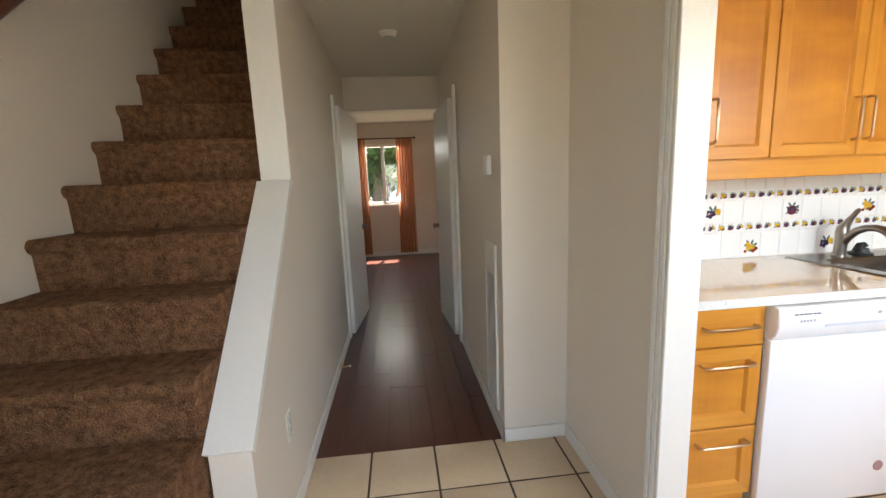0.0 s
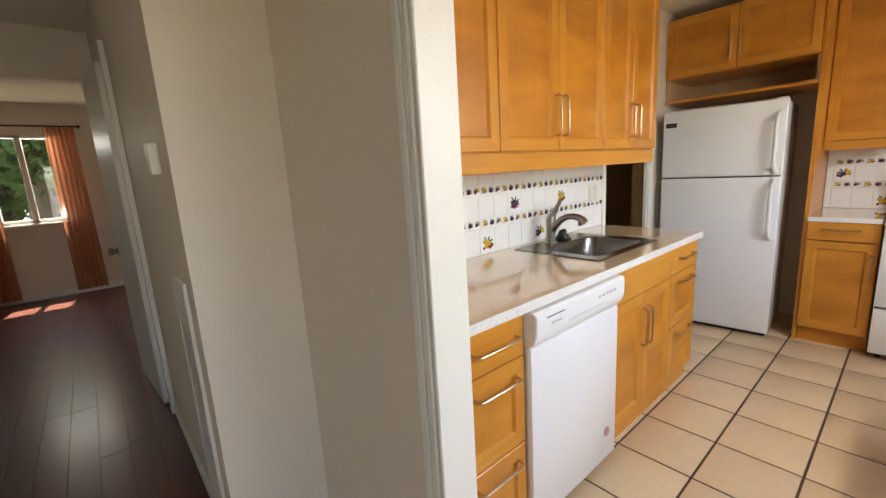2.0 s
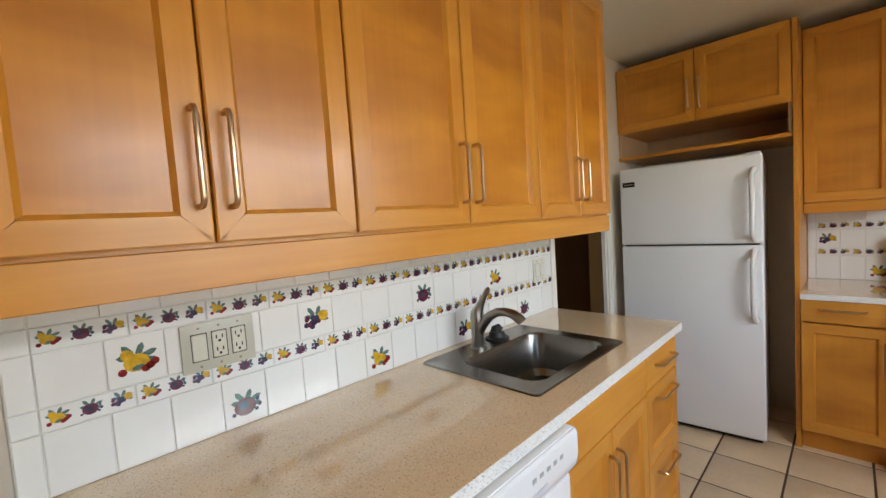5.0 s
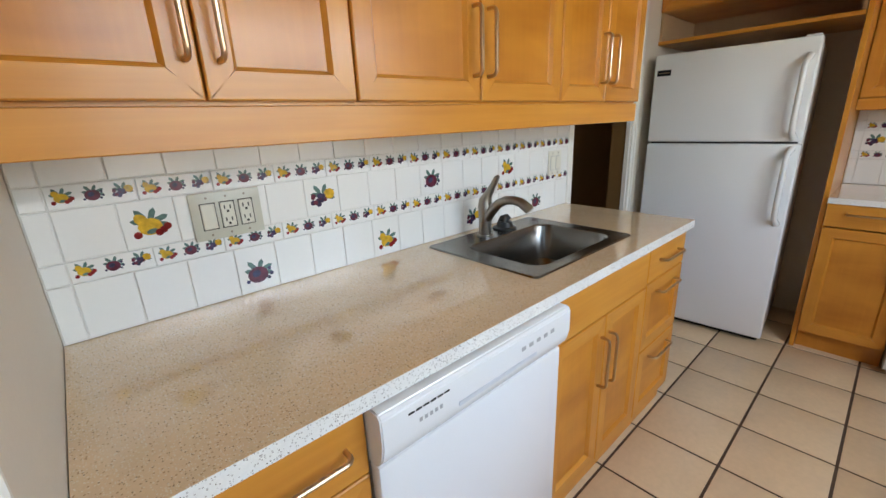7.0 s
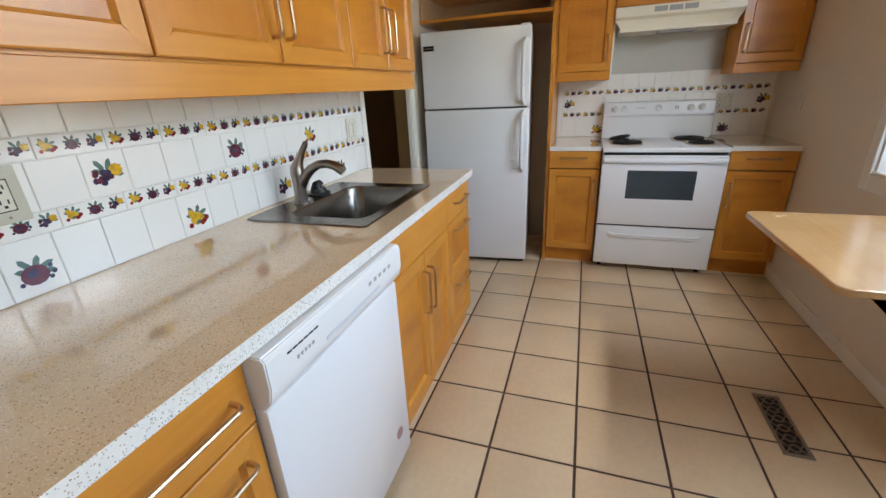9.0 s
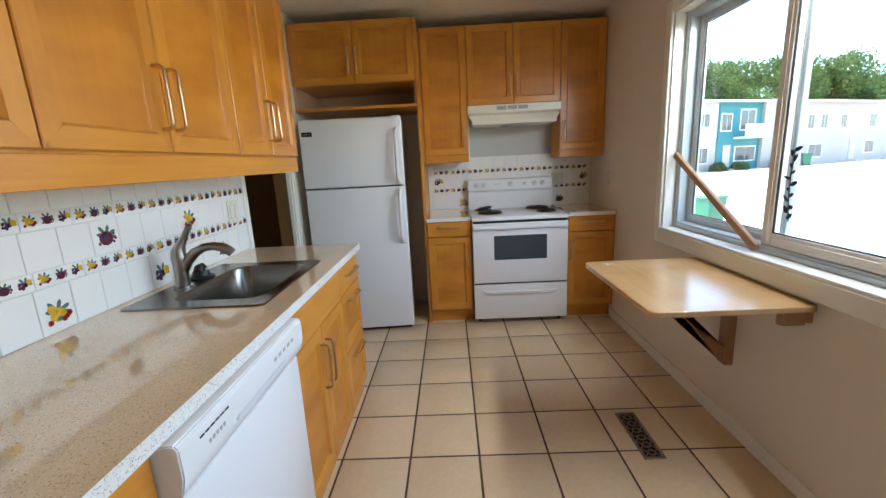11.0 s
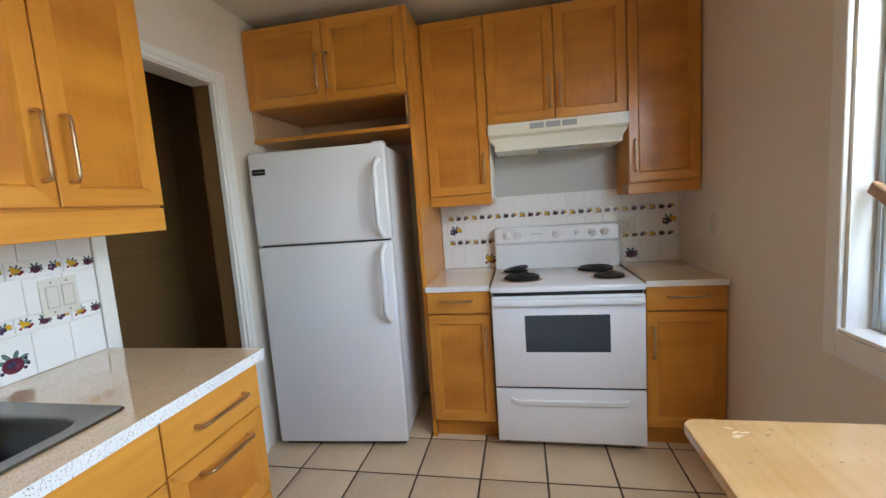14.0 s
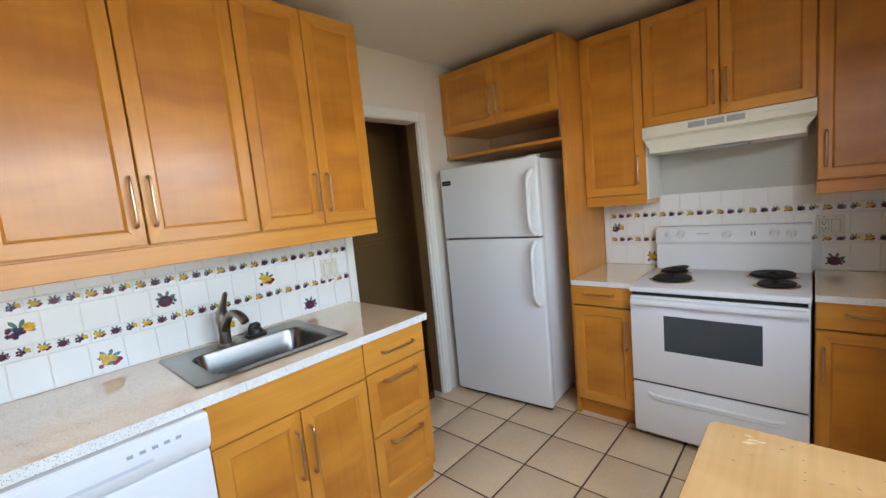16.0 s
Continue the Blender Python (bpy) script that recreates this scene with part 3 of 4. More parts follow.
part("lever", tube(bmesh.new(), [(0, -0.004, 0.114), (0, -0.004, 0.12), (0.001, -0.004, 0.142), (0.003, -0.015, 0.165), (0.006, -0.035, 0.20), (0.009, -0.055, 0.232), (0.01, -0.062, 0.24)], [0.029, 0.029, 0.026, 0.018, 0.012, 0.011, 0.007], 16), NICKEL, fau)
stop = thing("sink_stopper", pose(2.445, 1.925, 0.914), "black rubber sink stopper lying on the sink deck", "stopper")
part("cup", tube(bmesh.new(), [(0, 0, 0.001), (0, 0, 0.006), (0, 0, 0.010), (0, 0, 0.03)], [0.05, 0.05, 0.036, 0.03], 24), BLACK, stop)
part("grip", tube(bmesh.new(), [(-0.012, 0, 0.028), (-0.006, 0, 0.042), (0.01, -0.004, 0.046), (0.025, -0.008, 0.04)], [0.022, 0.02, 0.015, 0.006], 12), BLACK, stop)

# ---- dishwasher ----
dw = thing("dishwasher", pose(1.427, 1.395, 0), "white built-in dishwasher between the maple cabinets", "dishwasher")
W = 0.614
part("tub", one(0.004, W - 0.004, 0.03, 0.6, 0.02, 0.868), GREY, dw)
part("door", one(0.002, W - 0.002, -0.005, 0.029, 0.035, 0.74, 0.006, 2), ENAMEL, dw)
bm = bmesh.new()
prism(bm, [(0.0285, 0.742), (0.0, 0.742), (-0.022, 0.768), (-0.030, 0.80), (-0.030, 0.862), (-0.022, 0.871), (0.0285, 0.871)], "x", 0.0, W)
bmesh.ops.bevel(bm, geom=bm.edges[:], offset=0.003, segments=2, affect="EDGES")
cp = part("control_panel", bm, ENAMEL, dw)
bm = one(0.19, 0.46, -0.0312, -0.029, 0.79, 0.80)
part("latch_recess", bm, mat("pale_recess", (0.58, 0.60, 0.64), 0.35, vary=0.03), cp)
bm = bmesh.new()
for i in range(6):
    box(bm, 0.06 + i * 0.018, 0.074 + i * 0.018, -0.0312, -0.0295, 0.842, 0.846)
part("vent_marks", bm, SLOT, cp)
bm = bmesh.new()
for i in range(5):
    box(bm, 0.085 + i * 0.013, 0.092 + i * 0.013, -0.0312, -0.0295, 0.814, 0.822)
part("maker_mark", bm, GREY, cp)
for i in range(5):
    part("button", one(0.40 + i * 0.03, 0.415 + i * 0.03, -0.0312, -0.0295, 0.826, 0.836), GREY, cp)
part("badge", disc(bmesh.new(), (0.53, -0.0055, 0.17), 0.022, -0.0015, "y"), (mat("badge", (0.35, 0.2, 0.2), 0.4),), dw, "round grey and red sticker")
part("kick_plate", one(0.004, W - 0.004, 0.045, 0.06, 0.0, 0.034), SLOT, dw)

# ---- stove wall: local x runs along the wall, local y into it ----
def east(xf, y0):
    return pose(xf, y0, 0, rz=-90)


frc = thing("fridge_cabinet", east(4.09, 2.026), "maple two-door cabinet with open shelf over the refrigerator", "cabinet")
FW, FD = 0.936, XE - 4.09 - 0.002
carcass(frc, FW, FD, 1.945, UT)
shaker(frc, 0, 0.478, 1.945, UT, ("v", 0.445, 2.02, 2.20))
shaker(frc, 0.478, FW, 1.945, UT, ("v", 0.505, 2.02, 2.20))
bm = one(0, 0.016, 0, FD, 1.765, 1.944)
box(bm, FW - 0.016, FW, 0, FD, 1.765, 1.944)
box(bm, 0.016, FW - 0.016, FD - 0.01, FD, 1.785, 1.944)
part("niche", bm, INSIDE, frc)
part("shelf", one(0.0, FW, -0.012, FD, 1.762, 1.783, 0.002), MAPLE_X, frc)
tagged(part("side_panel", one(4.075, XE - 0.002, 1.064, 1.087, 0.0, UT, 0.002), MAPLE), "tall maple end panel beside the refrigerator", "panel")

UX = 4.355


def stove_cabinet(y0, y1, z0, doors, label, h):
    c = thing("wall_cabinet", east(UX, y0), label, "cabinet", "cabinets over the cooker")
    w = y0 - y1
    carcass(c, w, XE - UX - 0.002, z0, UT)
    for i in range(doors):
        shaker(c, w * i / doors, w * (i + 1) / doors, z0 + 0.003, UT, ("v", h[i], z0 + 0.068, z0 + 0.232))
    if z0 < 1.6:
        part("light_rail", one(0, w, -0.014, 0.006, 1.325, z0 - 0.001, 0.002), MAPLE_X, c)
        part("light_rail", one(w - 0.018 if y0 > 1 else 0, w if y0 > 1 else 0.018, 0.0065, XE - UX - 0.004, 1.325, z0 - 0.001, 0.002), MAPLE_X, c)
    return c


stove_cabinet(1.062, 0.694, 1.385, 1, "tall maple wall cabinet with one shaker door beside the hood", (0.335,))
stove_cabinet(0.693, -0.066, 1.772, 2, "maple wall cabinet with two shaker doors above the hood", (0.352, 0.408))
stove_cabinet(-0.067, YW + 0.010, 1.385, 1, "tall maple wall cabinet with one shaker door in the corner", (0.033,))
tagged(part("filler_strip", one(UX, UX + 0.016, YW + 0.001, YW + 0.009, 1.385, UT), MAPLE), "narrow maple filler strip at the wall", "panel")


def stove_base(y0, y1, hx, label, dh):
    c = thing("base_cabinet", east(4.065, y0), label, "cabinet", "cabinets beside the cooker")
    w = y0 - y1
    carcass(c, w, XE - 4.065 - 0.003, 0.115, 0.866, 0.05, PANEL)
    slab(c, 0, w, 0.742, 0.866, ("h", 0.818, *hx))
    shaker(c, 0, w, 0.12, 0.738, ("v", dh, 0.50, 0.66))
    return c


stove_base(1.062, 0.712, (0.085, 0.255), "narrow maple base cabinet with a drawer over a shaker door", 0.32)
stove_base(-0.066, YW + 0.004, (0.10, 0.275), "narrow maple base cabinet in the corner by the window wall", 0.03)
tagged(part("worktop", worktop(4.035, XE - 0.002, 0.712, 1.062, 0.867, 0.897, None, ((-1, 0),)), (QUARTZ, QEDGE)), "short beige quartz worktop beside the cooker", "worktop")
tagged(part("worktop", worktop(4.035, XE - 0.002, YW + 0.002, -0.066, 0.867, 0.897, None, ((-1, 0),)), (QUARTZ, QEDGE)), "short beige quartz worktop in the corner", "worktop")

# ---- cooker ----
ck = thing("electric_range", east(4.02, 0.706), "white freestanding electric range with four coil burners", "cooker")
W, D = 0.762, 0.60
part("body", one(0.003, W - 0.003, 0.015, D, 0.03, 0.862, 0.004), ENAMEL, ck)
for x in (0.05, W - 0.05):
    for y in (0.06, D - 0.06):
        part("foot", disc(bmesh.new(), (x, y, 0), 0.015, 0.03), BLACK, ck)
bm = one(0, W, -0.022, D, 0.862, 0.893, 0.007, 2)
part("cooktop", bm, ENAMEL, ck)
# solid dark strip in place of the shade under the cooktop edge
part("vent_gap", one(0.012, W - 0.012, -0.006, 0.016, 0.842, 0.861), SLOT, ck)
door = part("oven_door", one(0.004, W - 0.004, -0.024, 0.014, 0.352, 0.842, 0.006, 2), ENAMEL, ck)
part("window", one(0.172, 0.592, -0.0262, -0.02, 0.545, 0.742, 0.002), DARKGLASS, door)
bm = bmesh.new()
prism(bm, [(-0.024, 0.79), (-0.05, 0.797), (-0.056, 0.812), (-0.052, 0.828), (-0.024, 0.834)], "x", 0.012, W - 0.012)
bmesh.ops.bevel(bm, geom=bm.edges[:], offset=0.004, segments=2, affect="EDGES")
part("handle", bm, ENAMEL, door)
# dark strip again, drawing the shaded slit above the drawer
part("drawer_gap", one(0.008, W - 0.008, -0.004, 0.0149, 0.338, 0.352), SLOT, ck)
dr = part("storage_drawer", one(0.004, W - 0.004, -0.022, 0.014, 0.045, 0.338, 0.006, 2), ENAMEL, ck)
bm = bmesh.new()
for z, rr in ((0.262, 0.007), (0.276, 0.010)):
    tube(bm, [(0.085, -0.020, z + 0.012), (0.10, -0.026, z + 0.004), (0.13, -0.029, z), (W - 0.13, -0.029, z), (W - 0.10, -0.026, z + 0.004), (W - 0.085, -0.020, z + 0.012)], rr, 10)
part("grip", bm, ENAMEL, dr)
bm = bmesh.new()
prism(bm, [(D, 0.89), (D - 0.075, 0.89), (D - 0.068, 1.05), (D - 0.088, 1.065), (D - 0.075, 1.15), (D - 0.06, 1.16), (D, 1.16)], "x", 0.004, W - 0.004)
bmesh.ops.bevel(bm, geom=bm.edges[:], offset=0.004, segments=2, affect="EDGES")
bg = part("backguard", bm, ENAMEL, ck)
for x in (0.085, 0.15, 0.388, 0.604, 0.675):
    k = part("control_knob", tube(bmesh.new(), [(x, D - 0.082, 1.112), (x, D - 0.094, 1.110), (x, D - 0.096, 1.110), (x, D - 0.112, 1.107)], [0.024, 0.024, 0.019, 0.016], 20), ENAMEL, bg)
    part("pointer", one(x - 0.003, x + 0.003, D - 0.118, D - 0.108, 1.093, 1.121, 0.001), PLASTIC, k)
for x0, x1 in ((0.235, 0.30), (0.50, 0.507), (0.515, 0.522)):
    part("marking", one(x0, x1, D - 0.0855, D - 0.079, 1.113 if x0 < 0.4 else 1.10, 1.117 if x0 < 0.4 else 1.125), GREY, bg)
for i, (x, y, r) in enumerate(((0.165, 0.20, 0.10), (0.128, 0.43, 0.077), (0.63, 0.185, 0.078), (0.60, 0.42, 0.10))):
    bm = tube(bmesh.new(), [(x, y, 0.8935), (x, y, 0.897), (x, y, 0.8965)], [r + 0.016, r + 0.016, r - 0.004], 32)
    bn = part("burner", bm, CHROME, ck, "coil burner in a chrome drip pan")
    part("drip_pan", disc(bmesh.new(), (x, y, 0.8975), r, 0.0006, seg=32), SLOT, bn)
    pts = []
    lift = 0.013 if i == 1 else 0.0
    for k in range(110):
        a = k * 0.3
        rr = 0.02 + (r - 0.022) * k / 109
        pts.append((x + rr * math.cos(a), y + rr * math.sin(a), 0.905 + lift * (0.5 + rr * math.cos(a) / r)))
    pts.append((x, y + r * 1.0, 0.902))
    part("coil", tube(bmesh.new(), pts[:-1], 0.0058, 6), IRON, bn)

# ---- hood ----
hd = thing("range_hood", east(4.30, 0.692), "cream enamel under-cabinet range hood with small vents", "range hood")
bm = bmesh.new()
prism(bm, [(0.338, 1.77), (0.0, 1.77), (0.0, 1.71), (0.03, 1.695), (0.338, 1.695)], "x", 0, 0.758)
part("canopy", bm, ALMOND, hd)
bm = loft(bmesh.new(), [[(0.0, 0.03, 1.695), (0.758, 0.03, 1.695), (0.758, 0.338, 1.695), (0.0, 0.338, 1.695)], [(0.035, 0.0, 1.645), (0.723, 0.0, 1.645), (0.723, 0.338, 1.645), (0.035, 0.338, 1.645)], [(0.035, 0.0, 1.618), (0.723, 0.0, 1.618), (0.723, 0.338, 1.618), (0.035, 0.338, 1.618)]])
part("lip", bm, ALMOND, hd)
for i in range(3):
    part("vent", one(0.235 + i * 0.088, 0.313 + i * 0.088, -0.0015, 0.002, 1.728, 1.758), GREY, hd)
part("switches", one(0.56, 0.66, -0.002, 0.002, 1.742, 1.748), PLASTIC, hd)
part("lamp_cover", one(0.28, 0.50, 0.03, 0.14, 1.602, 1.6175, 0.004), GREY, hd)
tagged(part("hood_side_board", one(4.36, XE - 0.012, 0.683, 0.693, 1.352, 1.694), WHITE), "pale side board under the range hood", "panel")
tagged(part("splash_sheet", one(XE - 0.011, XE - 0.009, -0.064, 0.682, 1.362, 1.694), mat("splash_steel", (0.5, 0.49, 0.45), 0.4, vary=0.03)), "plain grey splash sheet under the hood", "panel")

# ---- refrigerator ----
fr = thing("refrigerator", pose(3.905, 1.962, 0, rz=-90 + 4.2), "white two-door refrigerator with a freezer on top", "refrigerator")
W = 0.758
part("cabinet", one(0.006, W - 0.006, 0.07, 0.66, 0.04, 1.672, 0.006, 2), ENAMEL, fr)
for x in (0.06, W - 0.06):
    part("foot", one(x - 0.02, x + 0.02, 0.1, 0.6, 0.0, 0.04), BLACK, fr)
fd = part("freezer_door", one(0, W, 0.0, 0.062, 1.182, 1.685, 0.013, 3), ENAMEL, fr)
part("badge", one(0.02, 0.095, -0.002, 0.002, 1.565, 1.597), SLOT, fd, "black maker badge")
part("badge_line", one(0.028, 0.087, -0.0026, -0.001, 1.579, 1.583), CHROME, fd)
ld = part("fridge_door", one(0, W, 0.0, 0.062, 0.032, 1.172, 0.013, 3), ENAMEL, fr)
# coloured near-black to draw the shaded gap line between the two doors
part("gasket", one(0.02, W - 0.02, 0.018, 0.07, 1.1725, 1.1815), SLOT, fr)
part("base_grille", one(0.02, W - 0.02, 0.04, 0.07, 0.005, 0.034), SLOT, fr)


def fridge_handle(d, z0, z1, flip):
    n = 12
    pts, rs = [], []
    for i in range(n + 1):
        t = i / n
        z = z0 + (z1 - z0) * t
        out = 0.05 * min(1, 6 * min(t, 1 - t)) ** 0.7
        pts.append((W - 0.036 - (0.012 if 0.05 < t < 0.95 else 0.0), -0.004 - out, z))
        rs.append(0.014 if 0 < i < n else 0.017)
    part("handle", tube(bmesh.new(), pts, rs, 12), ENAMEL, d)


fridge_handle(fd, 1.20, 1.60, False)
fridge_handle(ld, 0.74, 1.15, True)
tagged(part("fridge_hinge_cap", one(W - 0.07, W - 0.01, 0.02, 0.09, 1.6855, 1.695, 0.002), ENAMEL, fr), "")

# ---- kitchen window ----
# WX0 lies out of view, pushed west to admit more daylight
WX0, WX1, WZ0, WZ1 = 1.16, 3.338, 0.865, 2.10
w1 = tagged(new("window_1"), "white framed sliding window with bluish vinyl sashes", "window", kind="structure")
bm = bmesh.new()
for q in ((WX0 - 0.06, WX0, WZ0 - 0.08, WZ1 + 0.06), (WX1, WX1 + 0.06, WZ0 - 0.08, WZ1 + 0.06), (WX0, WX1, WZ1, WZ1 + 0.06), (WX0, WX1, WZ0 - 0.08, WZ0)):
    box(bm, q[0], q[1], YW, YW + 0.016, q[2], q[3], 0.003)
part("casing", bm, WHITE, w1)
part("window_sill", one(WX0, WX1, YW - 0.19, YW + 0.012, WZ0, WZ0 + 0.014, 0.002), WHITE, w1)
bm = bmesh.new()
for x0, x1, z0, z1 in ((WX0, WX0 + 0.012, WZ0 + 0.014, WZ1), (WX1 - 0.012, WX1, WZ0 + 0.014, WZ1), (WX0 + 0.012, WX1 - 0.012, WZ1 - 0.012, WZ1)):
    box(bm, x0, x1, YW - 0.19, YW - 0.001, z0, z1)
part("reveal", bm, WHITE, w1)


def ring(x0, x1, z0, z1, y0, y1, t):
    bm = bmesh.new()
    for q in ((x0, x0 + t, z0, z1), (x1 - t, x1, z0, z1), (x0 + t, x1 - t, z0, z0 + t), (x0 + t, x1 - t, z1 - t, z1)):
        box(bm, q[0], q[1], y0, y1, q[2], q[3])
    return bm


def sash(x0, x1, z0, z1, y0, y1, t, m, glazed=True):
    bm = bmesh.new()
    for q in ((x0, x0 + t, z0, z1), (x1 - t, x1, z0, z1), (x0 + t, x1 - t, z0, z0 + t), (x0 + t, x1 - t, z1 - t, z1)):
        box(bm, q[0], q[1], y0, y1, q[2], q[3], 0.003)
        box(bm, q[0] + t * 0.3, q[1] - t * 0.3, y1, y1 + 0.005, q[2] + t * 0.3, q[3] - t * 0.3, 0.002)
    s = part("window_frame", bm, m, w1)
    if not glazed:
        return
    part("gasket", ring(x0 + t, x1 - t, z0 + t, z1 - t, y1 - 0.012, y1 - 0.004, 0.004), SLOT, s, "black glazing gasket")
    p = part("pane", one(x0 + t, x1 - t, (y0 + y1) / 2 - 0.002, (y0 + y1) / 2 + 0.002, z0 + t, z1 - t), GLASS, s)
    p.visible_shadow = False


sash(WX0 + 0.012, WX1 - 0.012, WZ0 + 0.014, WZ1 - 0.012, YW - 0.16, YW - 0.066, 0.036, VINYL, False)
sash(2.545, WX1 - 0.049, WZ0 + 0.051, WZ1 - 0.049, YW - 0.145, YW - 0.12, 0.046, VINYL)
sash(WX0 + 0.049, 2.615, WZ0 + 0.051, WZ1 - 0.049, YW - 0.112, YW - 0.072, 0.055, WHITE)
bar = thing("window_bar", pose(0, 0, 0), "bare wooden stick wedged diagonally in the window", "stick")
a, b = Vector((3.308, YW - 0.042, 1.312)), Vector((2.595, YW - 0.042, 0.898))
m = look(tuple(a), tuple(b))
d = (b - a).normalized()
bm = one(0, (b - a).length, -0.012, 0.012, -0.019, 0.019, 0.004)
part("bar", bm, STICK, bar, pos=Matrix.Translation(a) @ Matrix((d, Vector((0, 1, 0)), d.cross(Vector((0, 1, 0))))).transposed().to_4x4())
orn = thing("leaf_ornament", pose(2.505, YW - 0.084, 0.0), "black cut-leaf ornament hung against the window", "ornament")
random.seed(5)
part("stem", tube(bmesh.new(), [(-0.012, 0, 1.03), (0.0, 0, 1.12), (0.004, 0, 1.22), (-0.004, 0, 1.325)], 0.0025, 6), BLACK, orn)
for i in range(13):
    z = 1.04 + i * 0.023
    g, tilt = (1 if i % 2 else -1), random.uniform(0.2, 1.1)
    n, w = random.uniform(0.02, 0.042), random.uniform(0.005, 0.010)
    dx, dz = g * math.cos(tilt), math.sin(tilt)
    bm = prism(bmesh.new(), [(u * dx - v * dz, z + u * dz + v * dx) for u, v in ((0, 0), (0.3 * n, w), (0.7 * n, w * 0.8), (n, 0), (0.7 * n, -w * 0.8), (0.3 * n, -w))], "y", -0.0015, 0.0015)
    part("leaf", bm, BLACK, orn)

# ---- fold-down table on the window wall ----
tb = thing("wall_table", pose(0, 0, 0), "worn wooden drop-leaf table fixed to the window wall", "table")
bm = bmesh.new()
top = rrect(2.578, -0.145, 0.378, 0.303, 0.035, 0.773, 5)
loft(bm, [[(p[0], p[1], 0.751) for p in top], [(p[0], p[1], 0.770) for p in top], [(2.578 + (p[0] - 2.578) * 0.994, -0.145 + (p[1] + 0.145) * 0.993, 0.773) for p in top]])
bm.faces.new([v for v in bm.verts if abs(v.co.z - 0.751) < 1e-5][:len(top)][::-1])
part("tabletop", bm, TABLE, tb)
part("cleat", one(2.22, 2.94, YW + 0.001, YW + 0.022, 0.70, 0.7505, 0.002), STICK, tb)
part("post", one(2.60, 2.66, YW + 0.001, YW + 0.04, 0.33, 0.70, 0.002), STICK, tb)
bm = bmesh.new()
prism(bm, [(YW + 0.0405, 0.34), (YW + 0.0405, 0.42), (0.03, 0.7505), (-0.07, 0.7505)], "x", 2.612, 2.648)
part("brace", bm, STICK, tb)
part("end_bracket", one(2.225, 2.255, YW + 0.0225, -0.33, 0.69, 0.7505, 0.002), STICK, tb)
bm = bmesh.new()
random.seed(11)
def smear(cx, cy, rx, ry, turn, mi):
    vs = []
    for k in range(9):
        a, q = 6.283 * k / 9, random.uniform(0.6, 1.15)
        u, v = rx * q * math.cos(a), ry * q * math.sin(a)
        x = min(2.945, cx + u * math.cos(turn) - v * math.sin(turn))
        y = min(0.148, cy + u * math.sin(turn) + v * math.cos(turn))
        vs.append(bm.verts.new((x, y, 0.7733 + 0.0001 * mi)))
    bm.faces.new(vs).material_index = mi


for i in range(5):
    smear(random.gauss(2.90, 0.012), random.gauss(0.045, 0.03), random.uniform(0.006, 0.016), random.uniform(0.002, 0.005), random.uniform(1.1, 2.2), 1)
for i in range(16):
    smear(random.uniform(2.78, 2.93), random.uniform(-0.30, 0.12), random.uniform(0.002, 0.006), random.uniform(0.0008, 0.002), random.uniform(0.8, 2.4), 0)
part("scuffs", bm, (mat("scuff_dark", (0.10, 0.06, 0.045), 0.7), mat("scuff_pale", (0.56, 0.42, 0.25), 0.6)), tb, "dark and pale scuff marks")["kind"] = "stuff"

# ---- switches, outlets, floor register ----
IVORY = mat("ivory_cover", (0.54, 0.52, 0.43), 0.35, vary=0.04)


def plate(m, w, h, kinds, label, cat, cover=PLASTIC):
    p = thing("wall_plate", m, label, cat)
    part("cover", one(-w / 2, w / 2, -0.006, 0, -h / 2, h / 2, 0.003, 2), cover, p)
    n = len(kinds)
    for i, k in enumerate(kinds):
        x = (i - (n - 1) / 2) * 0.046
        part("seam", one(x - 0.0185, x + 0.0185, -0.0064, -0.0055, -0.0350, 0.0350), SLOT if cover is IVORY else GREY, p)
        for z in (-0.048, 0.048):
            part("screw", disc(bmesh.new(), (x, -0.0058, z), 0.0032, -0.0012, "y", 10), BRASS, p)
        if k == "r":
            part("rocker", one(x - 0.0165, x + 0.0165, -0.009, -0.005, -0.033, 0.033, 0.002), PLASTIC, p)
        else:
            o = part("socket", one(x - 0.0165, x + 0.0165, -0.0075, -0.005, -0.033, 0.033, 0.002), PLASTIC, p)
            bm = bmesh.new()
            for z in (-0.018, 0.014):
                box(bm, x - 0.0085, x - 0.0055, -0.0079, -0.007, z, z + 0.010)
                box(bm, x + 0.0055, x + 0.0085, -0.0079, -0.007, z, z + 0.010)
                box(bm, x - 0.003, x + 0.003, -0.0079, -0.007, z - 0.009, z - 0.003)
            part("slots", bm, SLOT, o)
    return p


plate(pose(1.415, YS - 0.011, 1.147), 0.172, 0.122, "roo", "almond triple wall plate with a rocker and two outlets", "outlet", IVORY)
plate(pose(2.945, YS - 0.011, 1.137), 0.112, 0.122, "rr", "almond double rocker switch on the tiled splashback", "switch")
plate(pose(XE - 0.011, -0.122, 1.137, rz=-90), 0.112, 0.118, "or", "almond wall plate with outlet and switch on the tiles", "outlet")
plate(pose(4.245, YW, 1.145, rz=180), 0.072, 0.118, "r", "single pale switch on the window wall", "switch")
plate(pose(-0.40, 1.72, 0.40, rz=90), 0.072, 0.118, "o", "single white outlet low on the half wall", "outlet")
th = thing("thermostat", pose(0.59, 2.25, 1.44, rz=-90), "small white thermostat on the hallway wall", "thermostat")
part("case", one(-0.035, 0.035, -0.028, 0, -0.05, 0.05, 0.005, 2), WHITE, th)
part("dial", one(-0.06, -0.04, -0.016, 0, -0.045, -0.005, 0.003), PLASTIC, th)
